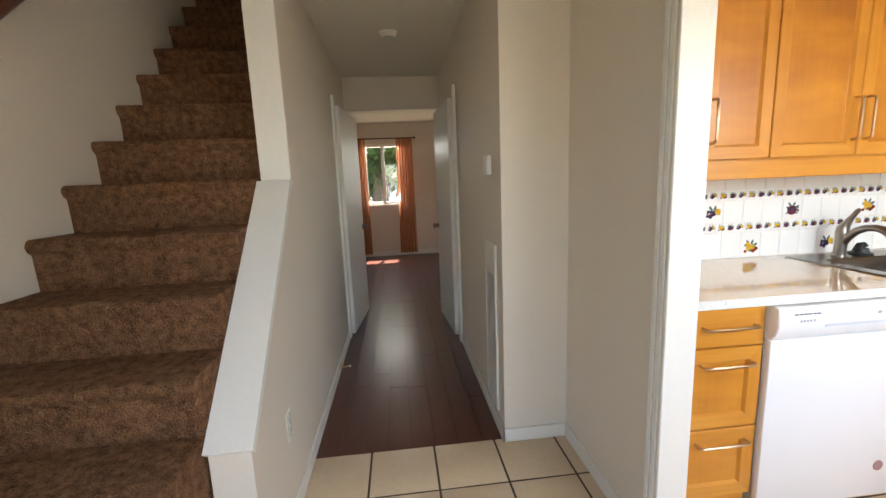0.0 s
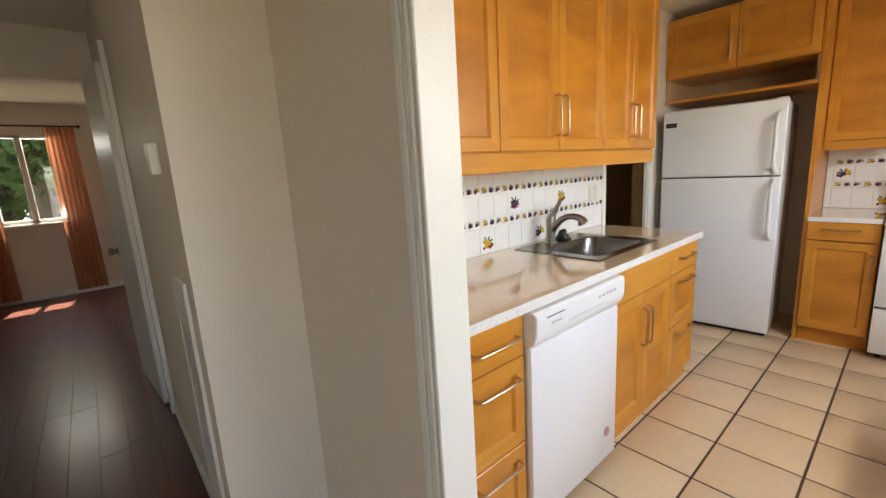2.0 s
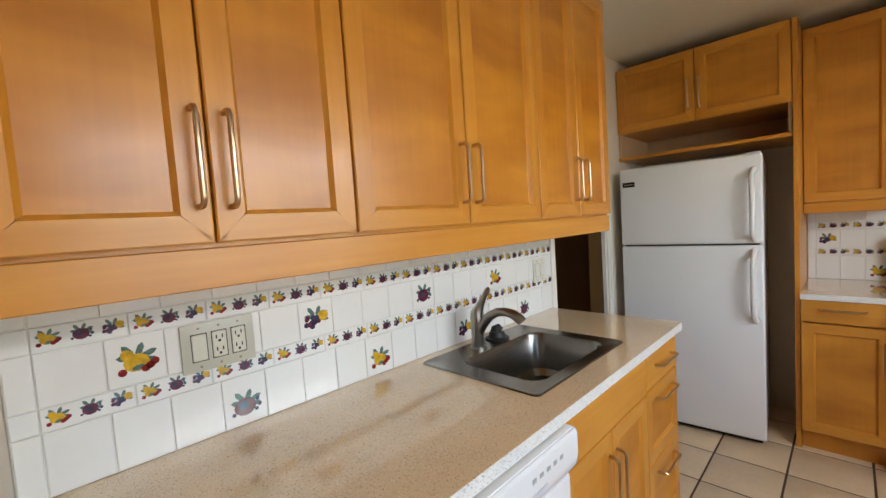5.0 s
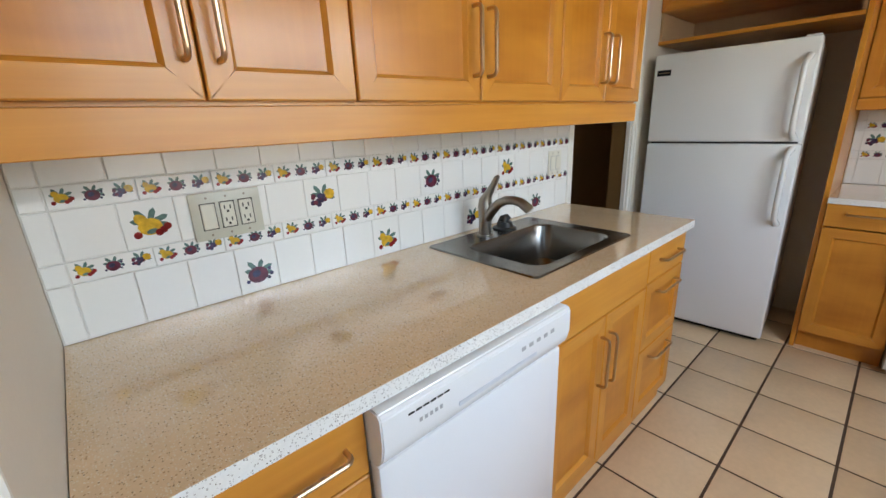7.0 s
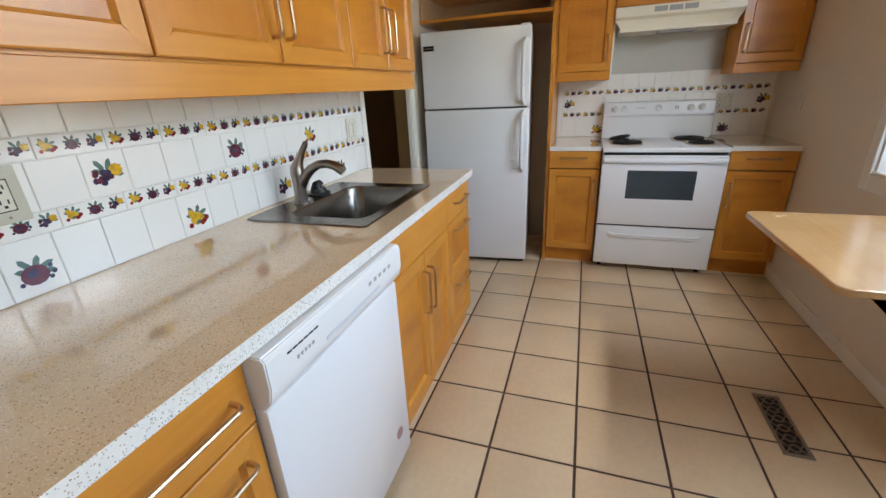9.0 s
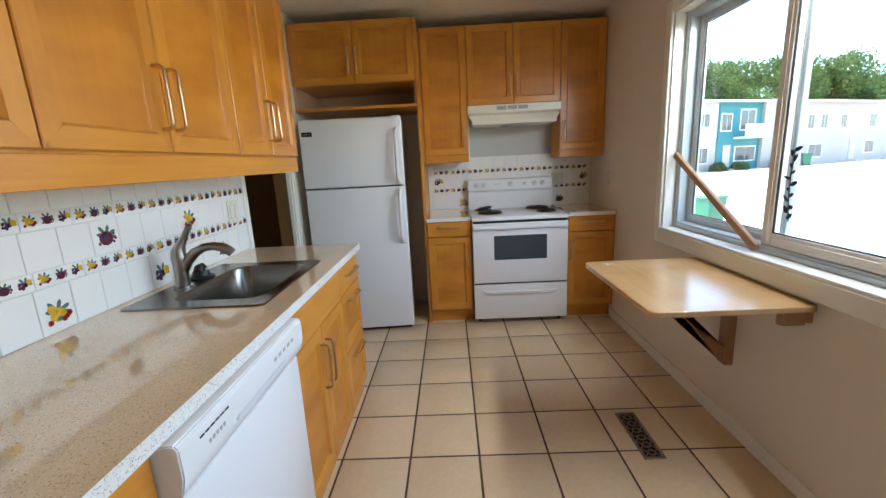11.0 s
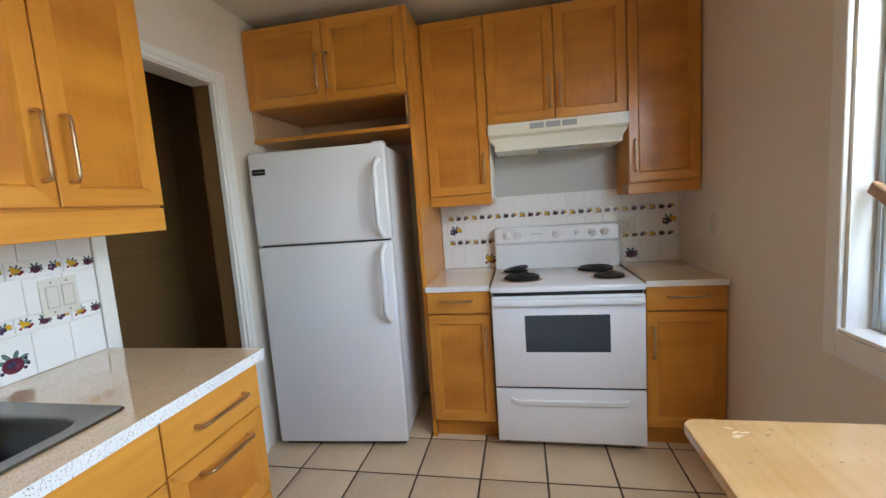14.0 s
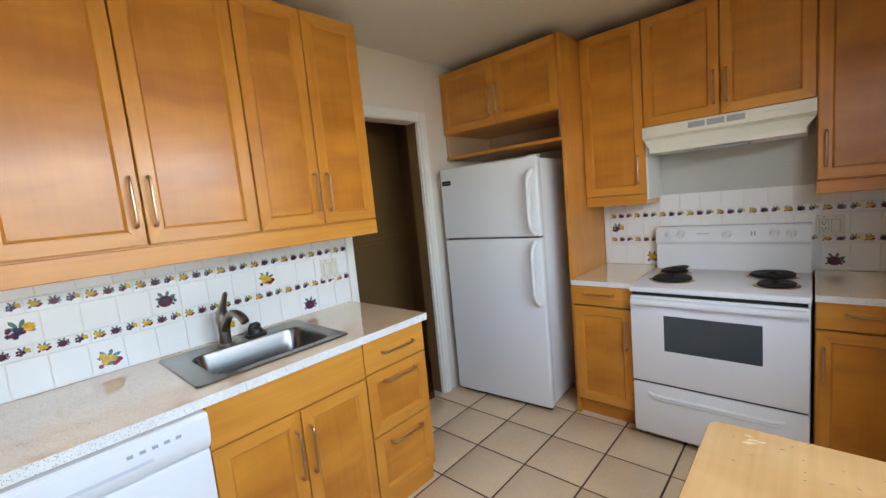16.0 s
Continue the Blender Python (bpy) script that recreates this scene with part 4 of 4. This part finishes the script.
gr = thing("return_air_grille", pose(0.59, 2.26, 0, rz=-90), "tall narrow cream return-air grille low on the wall", "vent")
bm = bmesh.new()
for q in ((-0.12, -0.10, 0.11, 1.03), (0.10, 0.12, 0.11, 1.03), (-0.10, 0.10, 0.11, 0.14), (-0.10, 0.10, 0.86, 1.03)):
    box(bm, q[0], q[1], -0.012, 0, q[2], q[3], 0.002)
part("frame", bm, WHITE, gr)
# flat near-black plate, its colour stands for the shaded duct
part("backing", one(-0.10, 0.10, -0.002, 0, 0.14, 0.86), SLOT, gr)
bm0 = one(-0.10, 0.10, -0.010, -0.003, 0.0, 0.007)
s0 = part("slat", bm0, WHITE, gr, pos=pose(0, 0, 0.146))
for i in range(1, 42):
    o = new("slat", s0.data)
    o.parent = gr
    o.matrix_basis = pose(0, 0, 0.146 + i * 0.017)
vt = thing("floor_register", pose(2.565, 0.0, 0), "worn metal floor register with a scrolled lattice", "vent")
# no real depth: the recess's shade is this thin dark plate
part("well", one(-0.155, 0.155, -0.036, 0.036, 0.0005, 0.002), SLOT, vt)
bm = bmesh.new()
for q in ((-0.172, 0.172, -0.05, -0.036), (-0.172, 0.172, 0.036, 0.05), (-0.172, -0.155, -0.036, 0.036), (0.155, 0.172, -0.036, 0.036)):
    box(bm, *q, 0.0005, 0.005, 0.0015)
part("frame", bm, BRASS, vt)
bm = bmesh.new()
for i in range(6):
    cx = -0.13 + i * 0.052
    tube(bm, [(p[0], p[1], 0.0035) for p in arc((cx, 0, 0), 0.017, 0, 360, 12, "xy")], 0.0035, 5)
    for s in (-1, 1):
        tube(bm, [(cx - 0.026, s * 0.036, 0.0035), (cx, s * 0.016, 0.0035), (cx + 0.026, s * 0.036, 0.0035)], 0.003, 5)
part("lattice", bm, BRASS, vt)

# ---- hallway doors and far window ----
def door_leaf(m, w, label, hand):
    d = thing("door_leaf", m, label, "door")
    part("panel", one(0, w, -0.018, 0.018, 0.01, 2.03, 0.003), WHITE, d)
    for s in (-1, 1):
        part("knob", tube(bmesh.new(), [(w - 0.06, s * 0.018, 0.93), (w - 0.06, s * 0.022, 0.93), (w - 0.06, s * 0.03, 0.93), (w - 0.06, s * 0.05, 0.93), (w - 0.06, s * 0.066, 0.93), (w - 0.06, s * 0.075, 0.93)], [0.03, 0.03, 0.012, 0.024, 0.028, 0.012], 16), BRASS, d)
    return d


door_leaf(pose(-0.37, 3.79, 0, rz=84), 0.74, "pale grey painted door standing ajar along the hallway", 1)
door_leaf(pose(0.562, 3.56, 0, rz=94), 0.70, "cream painted door folded back along the hallway wall", -1)
bm = one(-0.40, -0.378, 3.69, 3.76, 0, 2.1, 0.003)
box(bm, 0.565, 0.59, 3.40, 3.47, 0, 2.1, 0.003)
struct("trim_hall_doors", bm, WHITE, "narrow cream casings in the hallway", "trim")
for x, y in ((-0.388, 3.02), (0.578, 4.5)):
    ds = thing("door_stop", pose(x, y, 0.04), "small sprung door stop on the skirting", "door stop")
    s = 1 if x < 0 else -1
    part("spring", tube(bmesh.new(), [(0, 0, 0), (s * 0.06, 0, 0.004)], [0.006, 0.005], 8), CHROME, ds)
    part("tip", tube(bmesh.new(), [(s * 0.06, 0, 0.004), (s * 0.075, 0, 0.005)], 0.008, 8), WHITE, ds)
sd = thing("smoke_detector", pose(0.10, 3.35, ZC), "round cream smoke detector on the hallway ceiling", "smoke detector")
part("base", disc(bmesh.new(), (0, 0, -0.012), 0.065, 0.012), PLASTIC, sd)
part("cover", disc(bmesh.new(), (0, 0, -0.036), 0.048, 0.024, r2=0.06), PLASTIC, sd)
w2 = tagged(new("window_2"), "white two-light window in the far room", "window", kind="structure")
bm = bmesh.new()
for q in ((-0.47, -0.42, 0.98, 2.08), (0.17, 0.22, 0.98, 2.08), (-0.155, -0.095, 0.98, 2.08), (-0.42, 0.17, 0.98, 1.03), (-0.42, 0.17, 2.03, 2.08)):
    box(bm, q[0], q[1], 7.90, 7.96, q[2], q[3], 0.004)
box(bm, -0.53, 0.28, 7.86, 7.90, 0.95, 0.98, 0.003)
part("window_frame", bm, WHITE, w2)
for x0, x1 in ((-0.42, -0.155), (-0.095, 0.17)):
    p = part("pane", one(x0, x1, 7.935, 7.939, 1.03, 2.03), GLASS, w2)
    p.visible_shadow = False


def curtain(x0, x1, spread, seed):
    c = thing("curtain", pose(0, 0, 0), "sheer rust-orange curtain hanging to the floor", "curtain", "curtains at the far window")
    bm = bmesh.new()
    rows, n = 14, 70
    grid = []
    for j in range(rows + 1):
        z = 0.06 + 2.10 * j / rows
        k = 1 + spread * (1 - j / rows)
        row = []
        for i in range(n + 1):
            u = i / n
            x = x0 + (x1 - x0) * (0.5 + (u - 0.5) * k)
            y = 7.80 + 0.026 * math.sin(u * 6.28 * 6 + seed + 0.5 * math.sin(j * 0.4)) + 0.008 * math.sin(u * 31 + j)
            row.append(bm.verts.new((x, y, z)))
        grid.append(row)
    for a, b in zip(grid, grid[1:]):
        for i in range(n):
            bm.faces.new((a[i], a[i + 1], b[i + 1], b[i]))
    part("cloth", bm, CURTAIN, c)
    return c


curtain(-0.70, -0.43, 0.12, 0.4)
curtain(0.13, 0.42, 0.12, 1.9)
cr = thing("curtain_rod", pose(0, 0, 0), "dark metal curtain rod with ball ends", "curtain rod")
part("rod", tube(bmesh.new(), [(-0.73, 7.80, 2.17), (0.46, 7.80, 2.17)], 0.011, 10), BLACK, cr)
for x in (-0.74, 0.47):
    part("finial", tube(bmesh.new(), [(x - 0.02, 7.8, 2.17), (x - 0.01, 7.8, 2.17), (x + 0.01, 7.8, 2.17), (x + 0.02, 7.8, 2.17)], [0.008, 0.022, 0.022, 0.008], 12), BLACK, cr)
    part("bracket", tube(bmesh.new(), [(x * 0.9, 7.8, 2.165), (x * 0.9, 7.9, 2.16)], 0.006, 8), BLACK, cr)

# ---- outdoors ----
GZ = -0.75
bm = bmesh.new()
bmesh.ops.create_grid(bm, x_segments=2, y_segments=2, size=600)
g = struct("ground", bm, PAVE, "pale concrete and asphalt ground reaching the horizon", "ground")
g.location.z = GZ
struct("lawn", one(-8, 9.6, -9.0, -1.2, GZ - 0.1, GZ + 0.04), GRASS, "strip of dry lawn before the window", "lawn")
struct("lawn_back", one(-12, 12, 9.2, 40, GZ - 0.1, GZ + 0.3), GRASS, "back lawn beyond the far window", "lawn")
HB = Matrix.Translation((41, -28.5, GZ)) @ Matrix(((0.355, 0.935, 0), (-0.935, 0.355, 0), (0, 0, 1))).to_4x4()


def house(s0, s1, material, wins, label, doors=(), balcony=None, depth=9.0, h=6.0, proud=0.0):
    c = thing("row_house", HB, label, "house", "row houses across the street")
    part("wall", one(s0, s1, -proud, depth, 0, h), material, c)
    bm = bmesh.new()
    prism(bm, [(-0.5 - proud, h), (depth + 0.5, h), (depth / 2, h + 0.8)], "x", s0 - 0.05, s1 + 0.05)
    part("roof", bm, ROOF, c)
    part("gutter", one(s0 - 0.05, s1 + 0.05, -0.6 - proud, -0.5 - proud, h - 0.12, h + 0.06), WHITE, c)
    for s, z, w, hh in wins:
        f = part("window", one(s - w / 2 - 0.08, s + w / 2 + 0.08, -0.06 - proud, -0.001 - proud, z - hh / 2 - 0.08, z + hh / 2 + 0.08), WHITE, c)
        part("pane", one(s - w / 2, s - 0.03, -0.075 - proud, -0.061 - proud, z - hh / 2, z + hh / 2), DARKGLASS, f)
        part("pane", one(s + 0.03, s + w / 2, -0.075 - proud, -0.061 - proud, z - hh / 2, z + hh / 2), DARKGLASS, f)
    for s in doors:
        part("door", one(s - 0.45, s + 0.45, -0.06 - proud, -0.001 - proud, 0.15, 2.2), PAVE, c)
        part("doorstep", one(s - 0.7, s + 0.7, -0.9 - proud, -0.001 - proud, 0, 0.15), PAVE, c)
    if balcony:
        b = part("balcony", one(balcony[0], balcony[1], -1.1 - proud, -0.001 - proud, 2.75, 2.9), WHITE, c)
        n = 14
        for i in range(n + 1):
            x = balcony[0] + (balcony[1] - balcony[0]) * i / n
            part("baluster", one(x - 0.04, x + 0.04, -1.1 - proud, -1.04 - proud, 2.9, 3.85), WHITE, b)
        part("rail", one(balcony[0] - 0.05, balcony[1] + 0.05, -1.13 - proud, -1.01 - proud, 3.85, 3.95), WHITE, b)
    return c


house(-30, -5.85, STUCCO, [(-7.6, 4.4, 1.3, 1.1), (-7.6, 1.4, 1.4, 1.3), (-11, 4.4, 1.4, 1.1), (-15, 4.4, 1.4, 1.1)], "pale two-storey row house across the street", doors=(-9.3,))
house(-5.8, -0.35, TEAL, [(-4.9, 4.2, 1.2, 1.4), (-2.2, 4.4, 1.8, 1.7), (-2.2, 1.4, 2.6, 1.2)], "teal two-storey row house with a white balcony", doors=(-4.6,), balcony=(-3.8, -0.6), proud=0.05)
house(-0.3, 10.2, STUCCO, [(6.3, 4.1, 0.9, 1.3), (8.3, 4.1, 0.9, 1.3), (7.4, 1.3, 2.0, 1.2)], "white two-storey row house with small windows", doors=(4.4,), proud=0.3)
house(10.25, 60, STUCCO, [(12.0, 4.1, 0.9, 1.3), (17, 4.1, 1.2, 1.3), (17, 1.4, 1.6, 1.2), (24, 4.1, 1.2, 1.3), (30, 4.1, 1.2, 1.3), (30, 1.4, 1.6, 1.2)], "long white two-storey row house along the street", doors=(14, 27))


def wheelie(x, y, s, rz):
    c = thing("wheeled_bin", pose(x, y, GZ, rz=rz), "green plastic wheeled waste bin", "bin", "green waste bins")
    bm = loft(bmesh.new(), [rrect(0, 0, 0.22 * s, 0.26 * s, 0.03, 0.05), rrect(0, 0, 0.28 * s, 0.33 * s, 0.04, 0.9 * s)])
    part("tub", bm, BIN, c)
    part("lid", one(-0.30 * s, 0.30 * s, -0.35 * s, 0.37 * s, 0.9 * s, 0.97 * s, 0.02), BIN, c)
    for q in (-0.2, 0.2):
        part("wheel", disc(bmesh.new(), (q * s - 0.03, 0.28 * s, 0.1), 0.1, 0.06, "x", 16), BLACK, c)


wheelie(11.4, -5.75, 0.92, 20)
wheelie(39.2, -29.6, 1.2, 60)
wheelie(40.4, -32.4, 1.2, 60)


def tree(x, y, h, r, seed, n=2600, leaf=0.5):
    random.seed(seed)
    t = thing("tree", pose(x, y, GZ), "tall leafy green tree behind the houses", "tree", "trees")
    bm = tube(bmesh.new(), [(0, 0, -0.1), (0.1, 0, h * 0.25), (0, 0.1, h * 0.5), (0.1, 0, h * 0.8)], [0.38, 0.3, 0.2, 0.05], 10)
    blobs = []
    for i in range(11):
        a, e = random.random() * 6.28, random.uniform(0.22, 0.95)
        q = Vector((math.cos(a) * r * random.uniform(0.2, 0.75), math.sin(a) * r * random.uniform(0.2, 0.75), h * e))
        tube(bm, [(0, 0, h * e * 0.6), tuple(q * 0.6 + Vector((0, 0, h * e * 0.3))), tuple(q)], [0.12, 0.07, 0.03], 6)
        blobs.append((q, r * random.uniform(0.35, 0.55)))
    part("trunk", bm, BARK, t)
    vs, fs = [], []
    for i in range(n):
        c, br = random.choice(blobs)
        d = Vector((random.gauss(0, 1), random.gauss(0, 1), random.gauss(0, 0.8))).normalized()
        p = c + d * br * random.uniform(0.55, 1.05)
        u = Vector((random.gauss(0, 1), random.gauss(0, 1), random.gauss(0, 1))).normalized()
        v = u.orthogonal().normalized()
        s = leaf * random.uniform(0.5, 1.2)
        k = len(vs)
        vs += [p - u * s, p + v * s * 0.5, p + u * s, p - v * s * 0.5]
        fs.append((k, k + 1, k + 2, k + 3))
    me = bpy.data.meshes.new("crown")
    me.from_pydata(vs, [], fs)
    me.materials.append(FOLIAGE)
    o = new("crown", me)
    o.parent = t


for i, (s, d) in enumerate([(-30 + 4.2 * k, 13 + (k * 7 % 5)) for k in range(22)]):
    p = HB @ Vector((s, d, 0))
    tree(p.x, p.y, 13.2 + 1.6 * math.sin(i * 2.3), 4.8, 20 + i, 7500, 0.25)
for i, (x, y) in enumerate(((-7, 19), (-3.5, 18), (-0.6, 16.5), (2.5, 18), (6, 21), (-1.8, 21), (0.8, 20))):
    tree(x, y, 9.0, 4.2, 60 + i, 6500, 0.2)
for i, s in enumerate((-6.6, -4.0, 1.4)):
    p = HB @ Vector((s, -1.0, 0))
    random.seed(90 + i)
    b = thing("shrub", Matrix.Translation(p), "low round green shrub before a house", "shrub", "shrubs")
    vs, fs = [], []
    for k in range(300):
        d = Vector((random.gauss(0, 1), random.gauss(0, 1), abs(random.gauss(0, 1)))).normalized() * random.uniform(0.5, 0.8)
        u = Vector((random.gauss(0, 1), random.gauss(0, 1), random.gauss(0, 1))).normalized() * 0.13
        v = u.orthogonal().normalized() * 0.07
        n = len(vs)
        vs += [d - u, d + v, d + u, d - v]
        fs.append((n, n + 1, n + 2, n + 3))
    me = bpy.data.meshes.new("foliage")
    me.from_pydata(vs, [], fs)
    me.materials.append(FOLIAGE)
    o = new("foliage", me)
    o.parent = b

# ---- tiled splashbacks ----
def blob(bm, cx, cz, rx, rz, mi, n=9, a=0.0, y=-0.0006):
    vs = []
    for k in range(n):
        t = 2 * math.pi * k / n
        u, w = rx * math.cos(t), rz * math.sin(t)
        vs.append(bm.verts.new((cx + u * math.cos(a) - w * math.sin(a), y, cz + u * math.sin(a) + w * math.cos(a))))
    f = bm.faces.new(vs)
    f.material_index = mi
    if f.calc_center_median() and f.normal.y > 0:
        f.normal_flip()


def fruit(bm, kind, cx, cz, s, y):
    """A painted fruit spray about s wide: leaves behind, fruit in front."""
    random.seed(ord(kind))
    for a, q in ((0.35, 0.24), (1.2, 0.2), (2.2, 0.24), (2.9, 0.2), (-0.25, 0.24)):
        blob(bm, cx + q * s * math.cos(a), cz + s * (0.02 + q * math.sin(a)), 0.17 * s, 0.07 * s, 4, 6, a, y)
    if kind == "p":
        blob(bm, cx - 0.14 * s, cz + 0.10 * s, 0.12 * s, 0.17 * s, 0, 9, 0.6, y - 0.0002)
        blob(bm, cx, cz - 0.06 * s, 0.24 * s, 0.20 * s, 0, 10, 0, y - 0.0003)
        blob(bm, cx + 0.02 * s, cz - 0.17 * s, 0.12 * s, 0.06 * s, 4, 7, 0.2, y - 0.00035)
        for dx, dz in ((0.24, -0.17), (0.33, -0.10), (-0.26, -0.22), (0.15, -0.22)):
            blob(bm, cx + dx * s, cz + dz * s, 0.085 * s, 0.085 * s, 3, 8, 0, y - 0.0005)
    elif kind == "m":
        blob(bm, cx - 0.02 * s, cz - 0.06 * s, 0.27 * s, 0.23 * s, 1, 12, 0, y - 0.0002)
        blob(bm, cx - 0.06 * s, cz - 0.02 * s, 0.12 * s, 0.10 * s, 2, 8, 0.4, y - 0.0003)
        for dx, dz in ((0.29, 0.06), (0.33, -0.10), (-0.30, -0.2), (0.25, -0.2)):
            blob(bm, cx + dx * s, cz + dz * s, 0.055 * s, 0.055 * s, 2, 6, 0, y - 0.0004)
    else:
        blob(bm, cx + 0.22 * s, cz + 0.06 * s, 0.17 * s, 0.16 * s, 0, 9, 0, y - 0.0002)
        for i in range(18):
            t, q = random.random() * 6.28, random.random() ** 0.5
            blob(bm, cx + s * (-0.1 + 0.25 * q * math.cos(t)), cz + s * (-0.07 + 0.17 * q * math.sin(t)), 0.075 * s, 0.075 * s, 2 if i % 4 else 1, 7, 0, y - 0.0003 - i * 0.00002)


FRUITS = (PEAR, PLUM, GRAPE, CHERRYRED, LEAFG)


def splash(m, length, label, singles, first, zbot, hole=None):
    s = tagged(part("splashback", one(0, length, -0.004, -0.0005, zbot, 1.374), LIGHTGROUT, pos=m), label, "splashback", kind="structure")
    meshes = {}

    def put(x0, x1, z0, z1):
        x0, x1 = max(x0, 0.001), min(x1, length - 0.001)
        if x1 - x0 < 0.012:
            return None
        key = (round(x1 - x0, 4), round(z1 - z0, 4))
        if key not in meshes:
            w, h = key[0] - 0.002, key[1] - 0.002
            bm = bmesh.new()
            lo = [bm.verts.new(p) for p in ((0, -0.003, 0), (w, -0.003, 0), (w, -0.003, h), (0, -0.003, h))]
            b = 0.0022
            mid = [bm.verts.new(p) for p in ((0, -0.008, 0), (w, -0.008, 0), (w, -0.008, h), (0, -0.008, h))]
            hi = [bm.verts.new(p) for p in ((b, -0.0095, b), (w - b, -0.0095, b), (w - b, -0.0095, h - b), (b, -0.0095, h - b))]
            for u, v in ((lo, mid), (mid, hi)):
                for k in range(4):
                    bm.faces.new((u[k - 1], u[k], v[k], v[k - 1]))
            bm.faces.new(hi)
            bmesh.ops.recalc_face_normals(bm, faces=bm.faces[:])
            t = part("tile", bm, GLAZE, s)
            meshes[key] = t.data
        else:
            t = new("tile", meshes[key])
            t.parent = s
        t.matrix_basis = pose(x0 + 0.001, 0, z0 + 0.001)
        return t

    P = 0.111
    for z0, z1 in ((zbot, 1.046), (1.096, 1.21), (1.262, 1.373)):
        x = first - P
        while x < length:
            t = put(x, x + P, z0, z1)
            if t:
                for kind, cx, row in singles:
                    if x <= cx < x + P and row == (0 if z0 < 1.05 else 1) and z0 < 1.25:
                        bm = bmesh.new()
                        fruit(bm, kind, 0.054, 0.055, 0.105, -0.0102)
                        part("fruit_motif", bm, FRUITS, t, "painted fruit on the glaze")
            x += P
    n = 0
    for z0, z1 in ((1.046, 1.096), (1.21, 1.262)):
        put(0, first, z0, z1)
        x = first
        while x < length:
            t = put(x, x + 0.158, z0, z1)
            if t:
                bm = bmesh.new()
                for k, kind in enumerate("pmg"):
                    cx = 0.026 + 0.0525 * k
                    if x + cx + 0.02 < length:
                        fruit(bm, kind, cx, 0.026, 0.052, -0.0102)
                part("fruit_motif", bm, FRUITS, t, "row of small painted fruit")
            x += 0.158
    return s


splash(pose(1.032, YS, 0), 2.04, "white glazed tile splashback with painted fruit borders", [("p", 0.212, 1), ("g", 0.65, 1), ("m", 1.09, 1), ("p", 1.53, 1), ("m", 0.43, 0), ("p", 0.87, 0), ("g", 1.31, 0), ("m", 1.75, 0)], 0.045, 0.9105)
splash(pose(XE, 1.062, 0, rz=-90), 1.478, "white glazed tile splashback with fruit borders behind the cooker", [("g", 0.08, 1), ("p", 0.30, 0), ("g", 1.385, 1), ("m", 1.17, 0)], 0.04, 0.898)

# ---- floor: grout bed, tiles and laminate boards ----
struct("floor", one(-1.45, XE + 0.1, YW - 0.1, YS + 0.03, -0.12, -0.004), GROUT, "cream square tiles with dark grout", "floor")
floor = bpy.data.objects["floor"]
P, X0, Y0 = 0.3205, 2.138, 0.781
tmesh = {}
for i in range(-12, 9):
    for j in range(-5, 5):
        x0, x1 = X0 + i * P + 0.0052, X0 + (i + 1) * P - 0.0052
        y0, y1 = Y0 + j * P + 0.0052, Y0 + (j + 1) * P - 0.0052
        x0, x1, y0, y1 = max(x0, -1.29), min(x1, XE), max(y0, YW), min(y1, YS + 0.028)
        if x1 - x0 < 0.02 or y1 - y0 < 0.02:
            continue
        key = (round(x1 - x0, 3), round(y1 - y0, 3))
        if key not in tmesh:
            w, h, b = key[0], key[1], 0.004
            bm = bmesh.new()
            lo = [bm.verts.new(p) for p in ((0, 0, -0.004), (w, 0, -0.004), (w, h, -0.004), (0, h, -0.004))]
            mid = [bm.verts.new(p) for p in ((0, 0, -0.002), (w, 0, -0.002), (w, h, -0.002), (0, h, -0.002))]
            hi = [bm.verts.new(p) for p in ((b, b, 0), (w - b, b, 0), (w - b, h - b, 0), (b, h - b, 0))]
            for u, v in ((lo, mid), (mid, hi)):
                for k in range(4):
                    bm.faces.new((u[k - 1], u[k], v[k], v[k - 1]))
            bm.faces.new(hi)
            bmesh.ops.recalc_face_normals(bm, faces=bm.faces[:])
            t = part("tile", bm, TILE, floor)
            tmesh[key] = t.data
        else:
            t = new("tile", tmesh[key])
            t.parent = floor
        t.matrix_basis = pose(x0, y0, 0)
floor2 = struct("floor_hall", one(-2.4, 2.6, YS + 0.03, 7.9, -0.12, -0.006), GROUT, "dark cherry laminate boards", "floor")
random.seed(3)
bw = 0.124
for i in range(8):
    x = -0.398 + i * bw
    y = YS + 0.032 - random.uniform(0, 0.9)
    while y < 4.74:
        y1 = min(y + 1.2, 4.74)
        ya = max(y, YS + 0.032)
        if y1 - ya > 0.03:
            part("board", one(x + 0.0008, min(x + bw, 0.588) - 0.0008, ya + 0.0008, y1 - 0.0008, -0.006, 0.0, 0.001), CHERRY, floor2)
        y += 1.2
bm = bmesh.new()
for i in range(40):
    x = -2.398 + i * bw
    y = 4.74 - random.uniform(0, 0.9)
    while y < 7.9:
        ya, yb = max(y, 4.74), min(y + 1.2, 7.9)
        if yb - ya > 0.03:
            box(bm, x + 0.0008, min(x + bw, 2.6) - 0.0008, ya + 0.0008, yb - 0.0008, -0.006, 0.0)
        y += 1.2
tagged(part("board_field", bm, CHERRY, floor2), kind="stuff")
struct("trim_threshold", one(-0.398, 0.588, YS + 0.022, YS + 0.034, -0.004, 0.003, 0.001), CHERRY, "dark threshold strip between tile and laminate", "trim")
